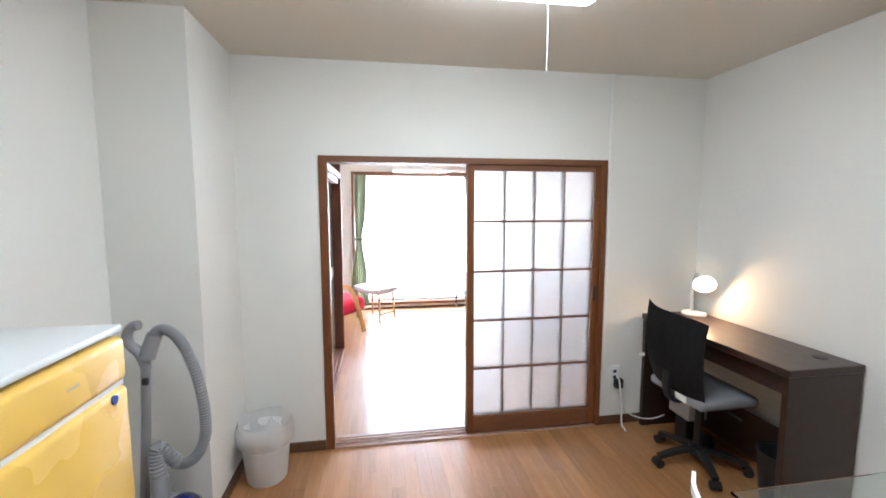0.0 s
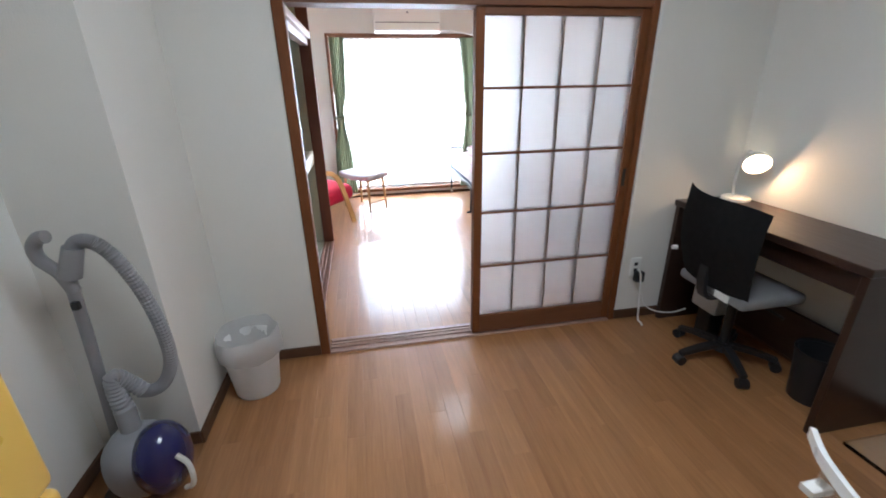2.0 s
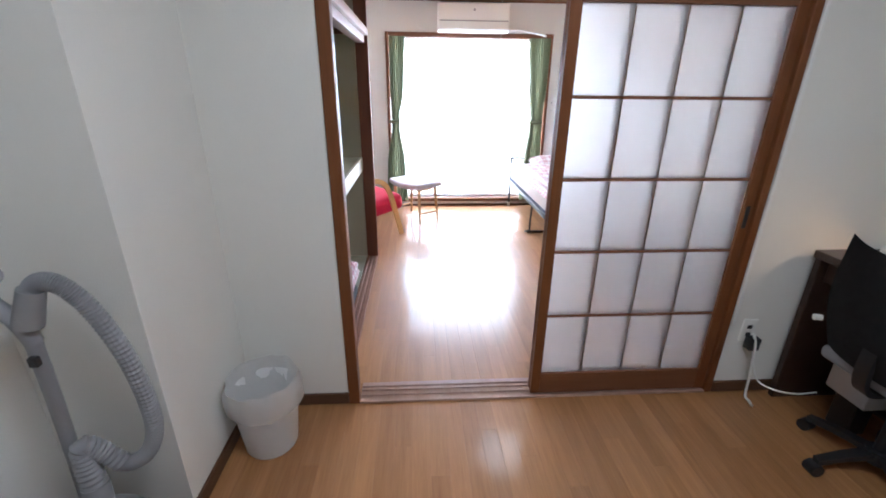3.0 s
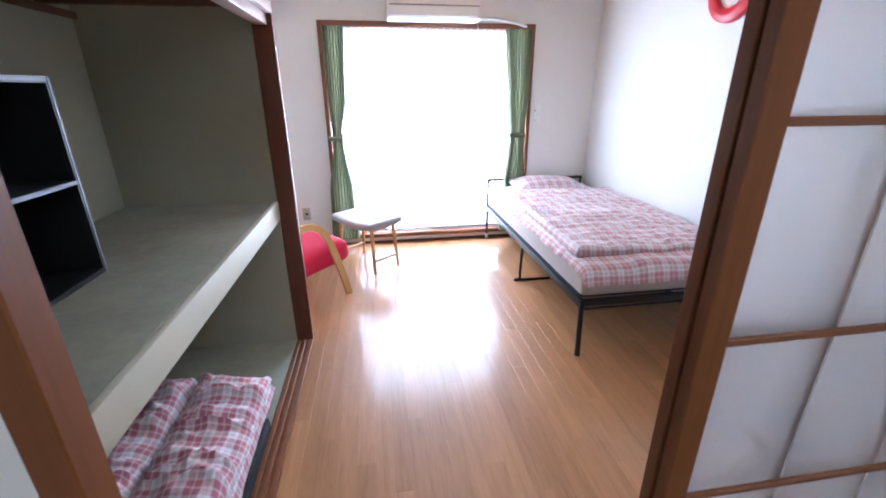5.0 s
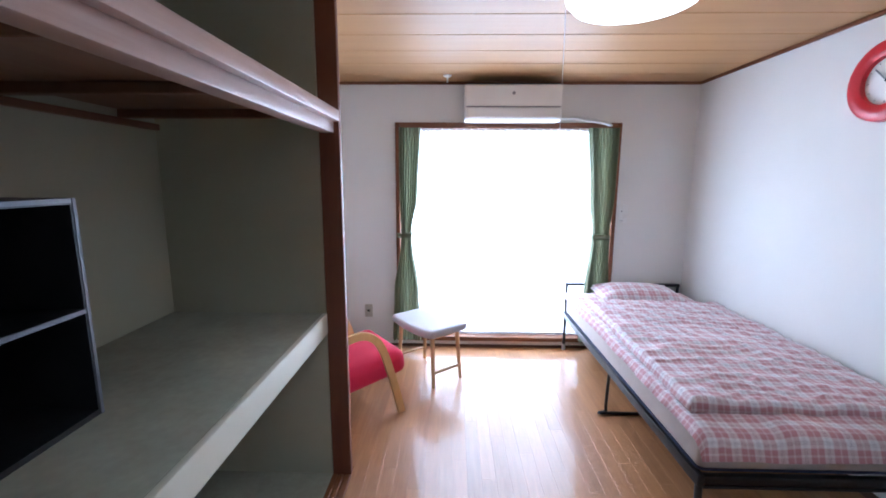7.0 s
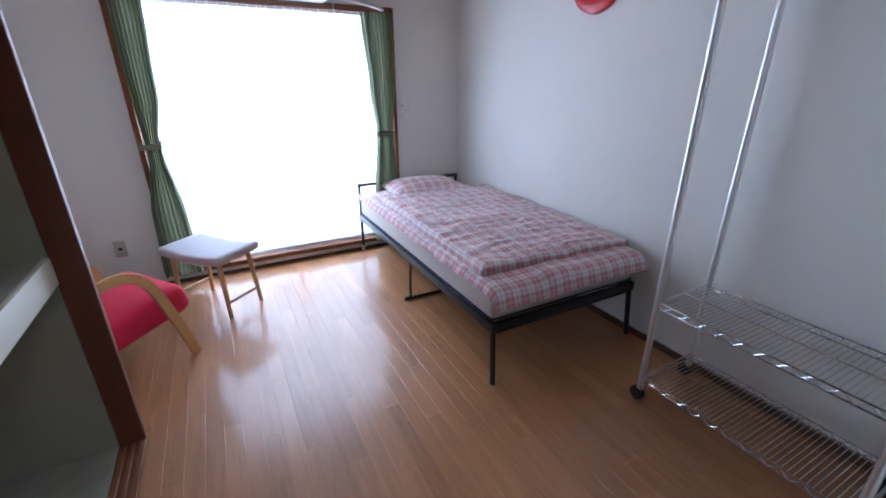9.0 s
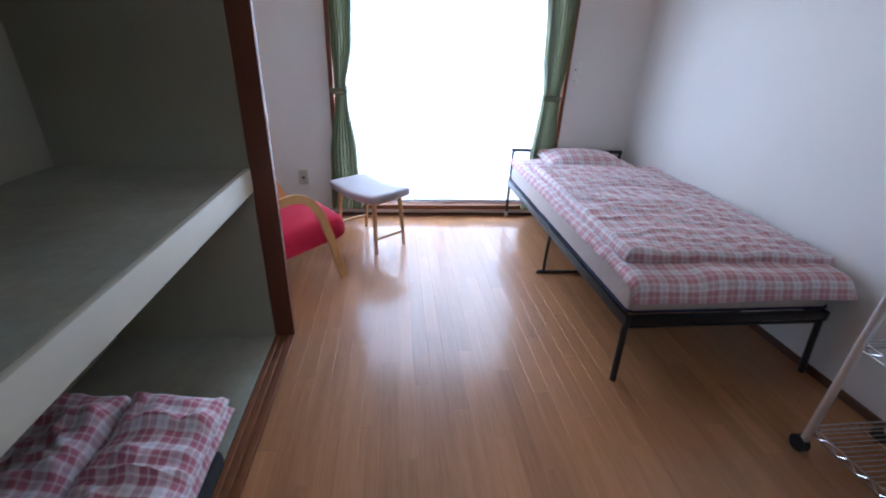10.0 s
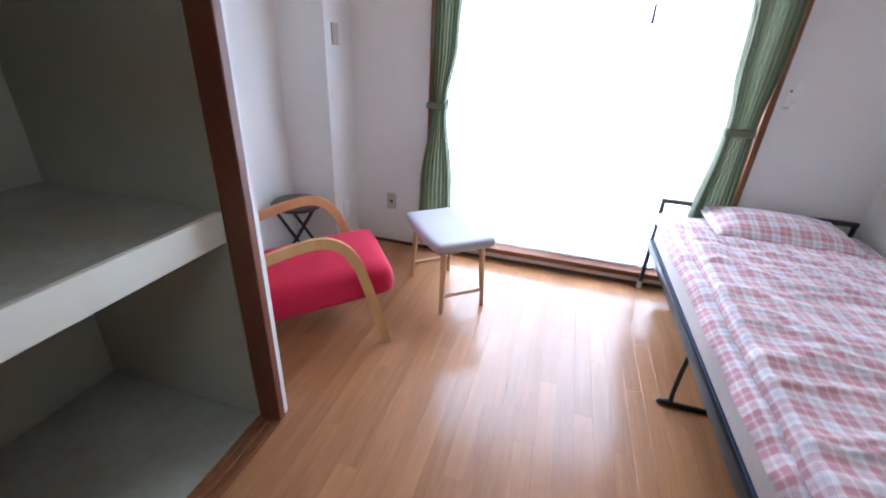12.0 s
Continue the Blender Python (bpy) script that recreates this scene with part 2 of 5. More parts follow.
# ---- helpers of shape ----
def box(bm, x0, x1, y0, y1, z0, z1, bevel=0.0, segments=1):
    r = bmesh.ops.create_cube(bm, size=1)
    bmesh.ops.scale(bm, verts=r["verts"], vec=(x1 - x0, y1 - y0, z1 - z0))
    bmesh.ops.translate(bm, verts=r["verts"], vec=((x0 + x1) / 2, (y0 + y1) / 2, (z0 + z1) / 2))
    if bevel:
        edges = list({e for v in r["verts"] for e in v.link_edges})
        bmesh.ops.bevel(bm, geom=edges, offset=bevel, segments=segments, affect="EDGES", profile=0.5)
    return bm


def block(x0, x1, y0, y1, z0, z1, bevel=0.0, segments=1):
    return box(bmesh.new(), x0, x1, y0, y1, z0, z1, bevel, segments)


def rod(bm, a, b, r, r2=None, sides=12, caps=True):
    a, b = Vector(a), Vector(b)
    d = b - a
    m = Matrix.Translation((a + b) / 2) @ d.to_track_quat("Z", "Y").to_matrix().to_4x4()
    bmesh.ops.create_cone(bm, cap_ends=caps, segments=sides, radius1=r, radius2=r if r2 is None else r2, depth=d.length, matrix=m)
    return bm


def spline(points, steps=8):
    """A smooth line through the points."""
    p = [Vector(q) for q in points]
    p = [2 * p[0] - p[1]] + p + [2 * p[-1] - p[-2]]
    out = []
    for i in range(1, len(p) - 2):
        for s in range(steps):
            t = s / steps
            out.append(0.5 * (2 * p[i] + (p[i + 1] - p[i - 1]) * t + (2 * p[i - 1] - 5 * p[i] + 4 * p[i + 1] - p[i + 2]) * t * t
                              + (3 * p[i] - p[i - 1] - 3 * p[i + 1] + p[i + 2]) * t ** 3))
    out.append(p[-2])
    return out


def sweep(bm, line, profile, closed=True, up=(0, 0, 1)):
    """Carries a flat outline (list of (u, v), or a function of the step) along a line."""
    rings, n = [], len(line)
    side = None
    for i, q in enumerate(line):
        d = (line[min(i + 1, n - 1)] - line[max(i - 1, 0)]).normalized()
        if side is None:
            u = Vector(up)
            side = d.cross(u)
            if side.length < 1e-3:
                side = d.cross(Vector((1, 0, 0)))
        side = (side - d * side.dot(d)).normalized()
        v = side.cross(d).normalized()
        pts = profile(i) if callable(profile) else profile
        rings.append([bm.verts.new(q + side * a + v * b) for a, b in pts])
    k = len(rings[0])
    for r0, r1 in zip(rings, rings[1:]):
        for j in range(k):
            bm.faces.new((r0[j], r0[(j + 1) % k], r1[(j + 1) % k], r1[j]))
    if closed:
        bm.faces.new(list(reversed(rings[0]))), bm.faces.new(rings[-1])
    return bm


def circle(r, n=10):
    return [(r * math.cos(2 * math.pi * i / n), r * math.sin(2 * math.pi * i / n)) for i in range(n)]


def tube(points, r, steps=8, sides=10):
    return sweep(bmesh.new(), spline(points, steps), circle(r, sides))


def lathe(bm, outline, sides=32, centre=(0, 0, 0)):
    """Turns an outline of (radius, height) round the upright axis."""
    c = Vector(centre)
    rings = []
    for r, z in outline:
        rings.append([bm.verts.new(c + Vector((max(r, 1e-4) * math.cos(2 * math.pi * i / sides), max(r, 1e-4) * math.sin(2 * math.pi * i / sides), z))) for i in range(sides)])
    for r0, r1 in zip(rings, rings[1:]):
        for j in range(sides):
            bm.faces.new((r0[j], r0[(j + 1) % sides], r1[(j + 1) % sides], r1[j]))
    bmesh.ops.remove_doubles(bm, verts=bm.verts, dist=2e-4)
    return bm


def mesh_of(name, bm, mat, smooth=35):
    bmesh.ops.recalc_face_normals(bm, faces=bm.faces)
    me = bpy.data.meshes.new(name)
    bm.to_mesh(me)
    bm.free()
    if mat:
        me.materials.append(mat)
    if smooth:
        me.polygons.foreach_set("use_smooth", [True] * len(me.polygons))
        me.set_sharp_from_angle(angle=radians(smooth))
    return me


def part(name, bm, mat, parent, label="", smooth=35):
    ob = new(name, mesh_of(name, bm, mat, smooth))
    ob.parent = parent
    if label:
        tagged(ob, label)
    return ob


def thing(name, label, category, m=None, group="", kind=""):
    ob = tagged(new(name), label, category, group, kind)
    ob.empty_display_size = 0.1
    if m is not None:
        ob.matrix_world = m
    return ob


def structure(name, bm, mat, label="", category="", smooth=0):
    return tagged(new(name, mesh_of(name, bm, mat, smooth)), label, category, kind="structure")


# ---- plan ----
P0, P1 = 2.62, 2.74            # the partition's two faces
PL = 2.662                     # its thinner face beside the closet
LEFT, RIGHT, BACK = -1.045, 2.34, -1.3
EAST = 2.30                    # the dining room's side wall
WIN = 6.26                     # the window wall's face
H1, H2 = 2.342, 2.346           # the two ceilings
OPL, OPR, OPT = -0.166, 1.574, 1.763
WL, WR, WB, WT = -0.186, 1.673, 0.103, 1.979
CL, CEND = -1.09, 4.505        # the closet's back and far end
AL = -1.09                     # the alcove's side wall

wall_w = block(LEFT - 0.12, LEFT, BACK - 0.12, P0, 0, H1)
structure("wall_west", wall_w, WALL, "white papered side wall of the dining room", "wall")
structure("wall_column", block(LEFT, -0.675, 2.068, P0, 0, H1), WALL, "white papered boxed-out column beside the sliding door", "wall")
structure("wall_south", block(LEFT - 0.12, RIGHT + 0.12, BACK - 0.12, BACK, 0, H1), WALL, "plain white wall behind the dining room", "wall")
structure("wall_east_dining", block(EAST, EAST + 0.12, BACK, P0 - 0.001, 0, H1), WALL, "white papered side wall of the dining room behind the desk", "wall")
structure("wall_east", block(RIGHT, RIGHT + 0.12, P1 + 0.001, WIN + 0.14, 0, H2 + 0.02), WALL, "white papered side wall of the bedroom beside the bed", "wall")
bm = bmesh.new()
box(bm, AL - 0.12, OPL - 0.051, P0, PL, 0, H2), box(bm, OPR + 0.036, RIGHT, P0, P1, 0, H2), box(bm, OPL - 0.051, OPR + 0.036, P0, P1, OPT + 0.037, H2)
structure("wall_partition", bm, WALL, "white papered partition wall with a wide sliding door opening", "wall")
bm = bmesh.new()
y1 = WIN + 0.14
box(bm, AL - 0.12, WL - 0.035, WIN, y1, 0, H2), box(bm, WR + 0.035, RIGHT, WIN, y1, 0, H2)
box(bm, WL - 0.035, WR + 0.035, WIN, y1, WT + 0.035, H2), box(bm, WL - 0.035, WR + 0.035, WIN, y1, 0, WB - 0.045)
structure("wall_north", bm, WALL, "white papered wall round the balcony window", "wall")
structure("wall_alcove", block(AL - 0.12, AL, CEND + 0.065, WIN, 0, H2), WALL, "white papered side wall of the bedroom alcove", "wall")
structure("wall_pipe_box", block(AL, -0.765, 5.93, WIN, 0, H2), WALL, "white papered pipe box in the bedroom corner", "wall")
structure("wall_closet_end", block(CL - 0.1, -0.335, CEND, CEND + 0.055, 0, H2), CLOSET, "greenish end wall of the open closet", "wall")
structure("wall_closet_face", block(AL, -0.248, CEND + 0.0565, CEND + 0.065, 0, H2), WALL, "white papered back of the closet's end wall", "wall")
structure("wall_closet_back", block(CL - 0.1, CL, PL, CEND, 0, H2), CLOSET, "greenish back wall of the open closet", "wall")
structure("wall_closet_near", block(CL, -0.335, PL + 0.002, PL + 0.012, 0, H2), CLOSET, "greenish near wall of the open closet", "wall")
structure("ceiling_dining", block(LEFT - 0.12, RIGHT + 0.12, BACK - 0.12, P1, H1, H1 + 0.1), CEIL, "cream papered ceiling of the dining room", "ceiling")
bm = bmesh.new()
y = PL
while y < WIN:
    box(bm, AL - 0.1, RIGHT, y + 0.003, min(y + 0.30, WIN), H2, H2 + 0.02, 0.002)
    y += 0.303
box(bm, AL - 0.12, RIGHT, PL, WIN, H2 + 0.012, H2 + 0.1)
structure("ceiling_bedroom", bm, BOARD, "honey wood-grain panelled ceiling with dark grooves", "ceiling")
structure("floor", block(LEFT - 0.12, RIGHT + 0.12, BACK - 0.12, WIN + 0.14, -0.12, -0.004), PLANK, "glossy honey oak strip flooring through both rooms", "floor")


# ---- more materials ----
WHITE_PLASTIC = material("white_plastic", (0.80, 0.80, 0.78), (0.76, 0.76, 0.73), rough=0.35, scale=6, mottle=0.4)
BEIGE_PLASTIC = material("beige_plastic", (0.50, 0.47, 0.38), rough=0.45, scale=10)
GREY_PLASTIC = material("grey_plastic", (0.29, 0.29, 0.305), (0.25, 0.25, 0.265), rough=0.42, scale=12, bump=0.05)
BLACK_PLASTIC = material("black_plastic", (0.018, 0.018, 0.020), (0.012, 0.012, 0.013), rough=0.45, scale=12, bump=0.1)
BLACK_MESH = material("black_mesh_fabric", (0.016, 0.016, 0.018), (0.009, 0.009, 0.010), rough=0.85, scale=30, bump=0.5, bump_scale=320)
BLUE_GLOSS = material("blue_glossy_plastic", (0.012, 0.014, 0.105), (0.009, 0.010, 0.080), rough=0.18, scale=6, coat=0.5)
YELLOW = material("yellow_enamel", (0.78, 0.52, 0.11), (0.72, 0.47, 0.09), rough=0.28, scale=3, coat=0.3, mottle=0.4)
ENAMEL = material("white_enamel", (0.72, 0.74, 0.74), (0.66, 0.68, 0.68), rough=0.3, scale=4)
DESK = wood("dark_brown_laminate", (0.020, 0.010, 0.007), (0.045, 0.022, 0.014), along=(10, 0.8, 10), rough=0.32, coat=0.1, vary=0.08)
BLACK_STEEL = material("black_powder_coated_steel", (0.022, 0.022, 0.025), (0.014, 0.014, 0.016), rough=0.42, scale=20, bump=0.15, bump_scale=260)
WHITE_STEEL = material("white_powder_coated_steel", (0.80, 0.80, 0.79), (0.75, 0.75, 0.74), rough=0.3, scale=10)
CHROME = material("chrome_wire", (0.72, 0.72, 0.73), (0.62, 0.62, 0.63), rough=0.18, metal=1.0, scale=20)
MATTRESS = material("cream_quilted_ticking", (0.54, 0.485, 0.44), (0.44, 0.39, 0.355), rough=0.9, scale=18, bump=0.6, bump_scale=45, mottle=0.7, sheen=0.2)
PIPING = material("navy_piping", (0.03, 0.04, 0.09), rough=0.8)
PLAID = plaid("pink_check_cotton", (0.66, 0.47, 0.47), (0.50, 0.235, 0.26), (0.16, 0.13, 0.18), (0.80, 0.78, 0.80), 0.088)
PLAID_DARK = plaid("plum_check_cotton", (0.66, 0.46, 0.50), (0.43, 0.13, 0.19), (0.13, 0.10, 0.18), (0.80, 0.78, 0.82), 0.086)
RED_FABRIC = material("raspberry_wool_fabric", (0.56, 0.009, 0.052), (0.46, 0.006, 0.040), rough=0.9, scale=9, bump=0.4, bump_scale=240, sheen=0.04)
GREY_FABRIC = material("pale_grey_wool_fabric", (0.46, 0.44, 0.47), (0.38, 0.37, 0.40), rough=0.92, scale=12, bump=0.5, bump_scale=220, sheen=0.3)
BIRCH = wood("honey_birch", (0.52, 0.29, 0.10), (0.70, 0.44, 0.19), along=(9, 9, 1.2), rough=0.4, coat=0.15, vary=0.1)
OAK = wood("pale_oak", (0.46, 0.28, 0.13), (0.64, 0.43, 0.23), along=(12, 12, 1.0), rough=0.45, coat=0.1, vary=0.15)
GREEN_CLOTH = translucent("sage_green_curtain", (0.205, 0.222, 0.135), clear=0.0, gloss=0.02, through=0.24)
CLOCK_RED = material("red_lacquer", (0.50, 0.010, 0.022), (0.55, 0.018, 0.024), rough=0.35, scale=8)
PAPER = material("white_card", (0.82, 0.82, 0.80), rough=0.7)
RUBBER = material("black_rubber", (0.02, 0.02, 0.02), rough=0.7)
BIN_SHEET = translucent("milky_polythene", (0.95, 0.95, 0.95), clear=0.14, gloss=0.07, through=0.4)
BAG_SHEET = translucent("thin_clear_polythene", (0.95, 0.95, 0.95), clear=0.55, gloss=0.12, through=0.4)
CREAM_SHEET = translucent("milky_acrylic", (0.80, 0.74, 0.64), clear=0.8, gloss=0.08, through=0.5)
LAMP_GLOW = glow("lamp_diffuser", (1.0, 0.985, 0.95), 5.0)
DINING_GLOW = glow("square_lamp_diffuser", (1.0, 0.985, 0.94), 10.0)
BULB_GLOW = glow("warm_bulb", (1.0, 0.80, 0.50), 14.0)
TABLE_GLASS = glass("green_tinted_glass", (0.90, 0.97, 0.94))


# ---- sliding doors and trim ----
def casing(name, label, x0, x1, z0, z1, y0, y1, w, sill=False, shallow=None):
    c = tagged(thing(name, label, "door frame" if not sill else "window frame"), kind="structure")
    part("jamb", block(x0 - w[0], x0, y0, shallow or y1, z0, z1 + w[2], 0.003), TRIM, c)
    part("jamb", block(x1, x1 + w[1], y0, y1, z0, z1 + w[2], 0.003), TRIM, c)
    part("head", block(x0 + 0.001, x1 - 0.001, y0 + 0.002, y1 - 0.002, z1, z1 + w[2], 0.003), TRIM_X, c)
    if sill:
        part("sill", block(x0 - w[0], x1 + w[1], y0 - 0.012, y1, z0 - 0.04, z0 - 0.001, 0.004), TRIM_X, c)
    return c


casing("door_frame", "brown stained wooden frame round the sliding doors", OPL, OPR, 0.0, OPT, P0 - 0.012, P1 + 0.012, (0.050, 0.034, 0.037), shallow=PL + 0.002)
casing("window_frame", "brown stained wooden frame round the balcony window", WL, WR, WB, WT, WIN - 0.02, WIN + 0.06, (0.035, 0.035, 0.035), True)
bm = bmesh.new()
for y0, y1 in ((P0 - 0.012, P0 + 0.004), (P0 + 0.036, P0 + 0.040), (P0 + 0.072, P0 + 0.088), (P0 + 0.1, P1 + 0.012)):
    box(bm, OPL, OPR, y0, y1, -0.004, 0.010, 0.003)
box(bm, OPL, OPR, P0 - 0.01, P1 + 0.01, -0.004, 0.002)
structure("door_track", bm, RAIL, "pale grooved wooden track across the doorway floor", "track")


def sliding_door(x0, x1, y, name):
    d = tagged(thing(name, "brown wooden sliding door with frosted lattice panes", "sliding door", pose(x0, y, 0.012)), kind="structure", group="sliding doors")
    w, h, t = x1 - x0, OPT - 0.014, 0.026
    s, lo, hi = 0.044, 0.116, 0.034
    part("stile", block(0, s, -t / 2, t / 2, 0, h, 0.002), TRIM, d)
    part("stile", block(w - s, w, -t / 2, t / 2, 0, h, 0.002), TRIM, d)
    part("bottom_rail", block(s, w - s, -t / 2 + 0.001, t / 2 - 0.001, 0, lo, 0.002), TRIM_X, d)
    part("top_rail", block(s, w - s, -t / 2 + 0.001, t / 2 - 0.001, h - hi, h, 0.002), TRIM_X, d)
    pw, ph = (w - 2 * s) / 4, (h - lo - hi) / 5
    # upright bars lie behind the glass, level bars before it
    for i in range(1, 4):
        x = s + pw * i
        part("muntin", block(x - 0.006, x + 0.006, 0.0025, 0.012, lo, h - hi, 0.0015), TRIM, d)
    for i in range(1, 5):
        z = lo + ph * i
        part("muntin", block(s, w - s, -0.012, -0.0025, z - 0.006, z + 0.006, 0.0015), TRIM_X, d)
    pane = mesh_of("pane", block(0.002, pw - 0.002, -0.0015, 0.0015, 0.002, ph - 0.002), FROST, 0)
    for i in range(4):
        for j in range(5):
            p = new("pane", pane)
            p.parent, p.location = d, (s + pw * i, 0, lo + ph * j)
    part("finger_pull", block(w - s + 0.012, w - 0.012, -t / 2 - 0.002, -t / 2 + 0.004, 0.86, 0.96, 0.002), BLACK_STEEL, d, "dark recessed finger pull")
    return d


sliding_door(0.678, 1.572, P0 + 0.020, "door_1")
sliding_door(0.680, 1.572, P0 + 0.055, "door_2")


def skirting(x0, x1, y0, y1, h=0.062):
    structure("baseboard", block(x0, x1, y0, y1, 0, h, 0.003), BASE, "dark brown wooden baseboard", "baseboard")


skirting(LEFT, -0.675, 2.056, 2.068), skirting(-0.675, -0.663, 2.056, P0), skirting(-0.663, OPL - 0.051, P0 - 0.012, P0)
skirting(OPR + 0.036, EAST - 0.012, P0 - 0.012, P0), skirting(EAST - 0.012, EAST, BACK, P0), skirting(LEFT, LEFT + 0.012, BACK, 2.056)
skirting(RIGHT - 0.012, RIGHT, P1, WIN, 0.045), skirting(AL, RIGHT - 0.012, WIN - 0.012, WIN, 0.022), skirting(AL, -0.765, 5.918, 5.93, 0.022)
structure("trim_ceiling_north", block(AL, RIGHT, WIN - 0.016, WIN, H2 - 0.022, H2, 0.002), TRIM_X, "dark wooden moulding under the bedroom ceiling", "trim")
structure("trim_ceiling_east", block(RIGHT - 0.016, RIGHT, P1, WIN - 0.016, H2 - 0.022, H2, 0.002), TRIM, "dark wooden moulding under the bedroom ceiling", "trim")
structure("trim_cable_cover", block(1.612, 1.630, P0 - 0.016, P0, 0.40, H1, 0.003), WHITE_PLASTIC, "thin white cable cover running up the wall", "trim")

# ---- closet ----
structure("closet_floor", block(CL, -0.335, PL + 0.02, CEND, -0.004, 0.012), CLOSET_FLOOR, "worn greenish-grey board on the closet floor", "floor")
shelf = thing("closet_shelf", "greenish-grey deep closet shelf with a cream front edge", "shelf", kind="structure")
part("shelf_board", block(CL, -0.350, PL + 0.02, CEND - 0.002, 0.862, 0.886), CLOSET_FLOOR, shelf)
part("front_edge", block(-0.349, -0.327, PL + 0.02, CEND - 0.002, 0.784, 0.889, 0.004, 2), FASCIA, shelf)
part("front_board", block(-0.408, -0.3505, PL + 0.02, CEND - 0.002, 0.8865, 0.8885, 0.0008), CLOSET_FLOOR, shelf)
part("underside", block(CL, -0.350, PL + 0.02, CEND - 0.002, 0.790, 0.802), CLOSET, shelf)
structure("closet_post", block(-0.333, -0.238, CEND + 0.002, CEND + 0.036, 0, H2, 0.003), POST, "red-brown wooden post at the closet's end", "post")
structure("closet_post_edge", block(-0.3345, -0.248, CEND + 0.037, CEND + 0.0560, 0, H2), WALL, "white papered edge beside the closet post", "wall")
lintel = thing("closet_lintel", "pale grooved upper rail across the closet front", "rail", kind="structure")
for z0, z1, x0, x1 in ((1.744, 1.795, -0.325, -0.262), (1.795, 1.845, -0.335, -0.236)):
    part("rail", block(x0, x1, PL + 0.02, CEND + 0.004, z0, z1, 0.004, 2), RAIL, lintel)
bm = bmesh.new()
for x0, x1 in ((-0.333, -0.309), (-0.297, -0.277), (-0.265, -0.237)):
    box(bm, x0, x1, PL + 0.014, CEND, -0.004, 0.012, 0.003)
box(bm, -0.331, -0.239, PL + 0.014, CEND, -0.004, 0.004)
structure("closet_track", bm, TRIM, "brown grooved wooden track along the closet front", "track")
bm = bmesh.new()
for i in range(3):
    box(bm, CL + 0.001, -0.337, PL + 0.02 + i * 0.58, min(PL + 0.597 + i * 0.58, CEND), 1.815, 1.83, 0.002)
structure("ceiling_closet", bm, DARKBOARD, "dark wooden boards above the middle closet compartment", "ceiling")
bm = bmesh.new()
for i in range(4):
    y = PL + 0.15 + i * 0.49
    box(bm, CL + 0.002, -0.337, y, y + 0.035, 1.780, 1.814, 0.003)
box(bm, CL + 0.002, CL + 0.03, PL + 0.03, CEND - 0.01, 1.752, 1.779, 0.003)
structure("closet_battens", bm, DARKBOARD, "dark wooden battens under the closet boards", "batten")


# ---- window ----
win = thing("window_1", "aluminium sliding balcony window behind lace", "window", kind="structure")
for x0, x1, y in ((WL, 0.764, 6.35), (0.724, WR, 6.32)):
    f = part("sash", block(x0, x0 + 0.04, y, y + 0.025, WB, WT, 0.003), ALU, win)
    part("sash", block(x1 - 0.04, x1, y, y + 0.025, WB, WT, 0.003), ALU, win)
    part("sash_rail", block(x0 + 0.04, x1 - 0.04, y + 0.001, y + 0.024, WB, WB + 0.06, 0.003), ALU, win)
    part("sash_rail", block(x0 + 0.04, x1 - 0.04, y + 0.001, y + 0.024, WT - 0.045, WT, 0.003), ALU, win)
    p = part("pane", block(x0 + 0.04, x1 - 0.04, y + 0.01, y + 0.014, WB + 0.06, WT - 0.045), GLASS, win)
    p.visible_shadow = False
STICKER = material("pale_blue_film", (0.05, 0.12, 0.22), (0.07, 0.15, 0.26), rough=0.5, scale=40)
for x0, x1 in ((0.896, 1.092), (1.215, 1.270), (1.350, 1.398)):
    part("sticker", block(x0, x1, 6.3275, 6.3295, 1.032, 1.074), STICKER, win, "small pale blue sticker on the glass")
part("latch", block(0.730, 0.750, 6.295, 6.32, 1.10, 1.18, 0.003), BLACK_STEEL, win, "dark window latch")
part("outer_track", block(WL, WR, 6.28, 6.40, WB - 0.035, WB - 0.002, 0.002), ALU, win)


def drape(name, label, spans, pleats, depth, y, mat, cols=90, rows=40, category="curtain", group=""):
    """Hanging cloth: spans are (height, left, right) from top to bottom; pleats run down it."""
    bm = bmesh.new()
    grid = []
    zs = [s[0] for s in spans]
    for i in range(rows + 1):
        z = zs[0] + (zs[-1] - zs[0]) * i / rows
        for (za, la, ra), (zb, lb, rb) in zip(spans, spans[1:]):
            if za >= z >= zb:
                t = (za - z) / (za - zb)
                t = t * t * (3 - 2 * t)
                lo, hi = la + (lb - la) * t, ra + (rb - ra) * t
                break
        line = []
        for j in range(cols + 1):
            u = j / cols
            d = depth * (0.75 + 0.5 * math.sin(5 * u + 2)) * min(1, (hi - lo) / (spans[0][2] - spans[0][1]) + 0.25)
            w = math.sin(2 * math.pi * pleats * u + 0.6 * math.sin(7 * u) + 0.25 * math.sin(3 * z))
            line.append(bm.verts.new((lo + (hi - lo) * u + 0.1 * d * math.cos(2 * math.pi * pleats * u), y + d * w, z)))
        grid.append(line)
    for r0, r1 in zip(grid, grid[1:]):
        for j in range(cols):
            bm.faces.new((r0[j], r0[j + 1], r1[j + 1], r1[j]))
    ob = new(name, mesh_of(name, bm, mat, 80))
    return tagged(ob, label, category, group) if label else ob


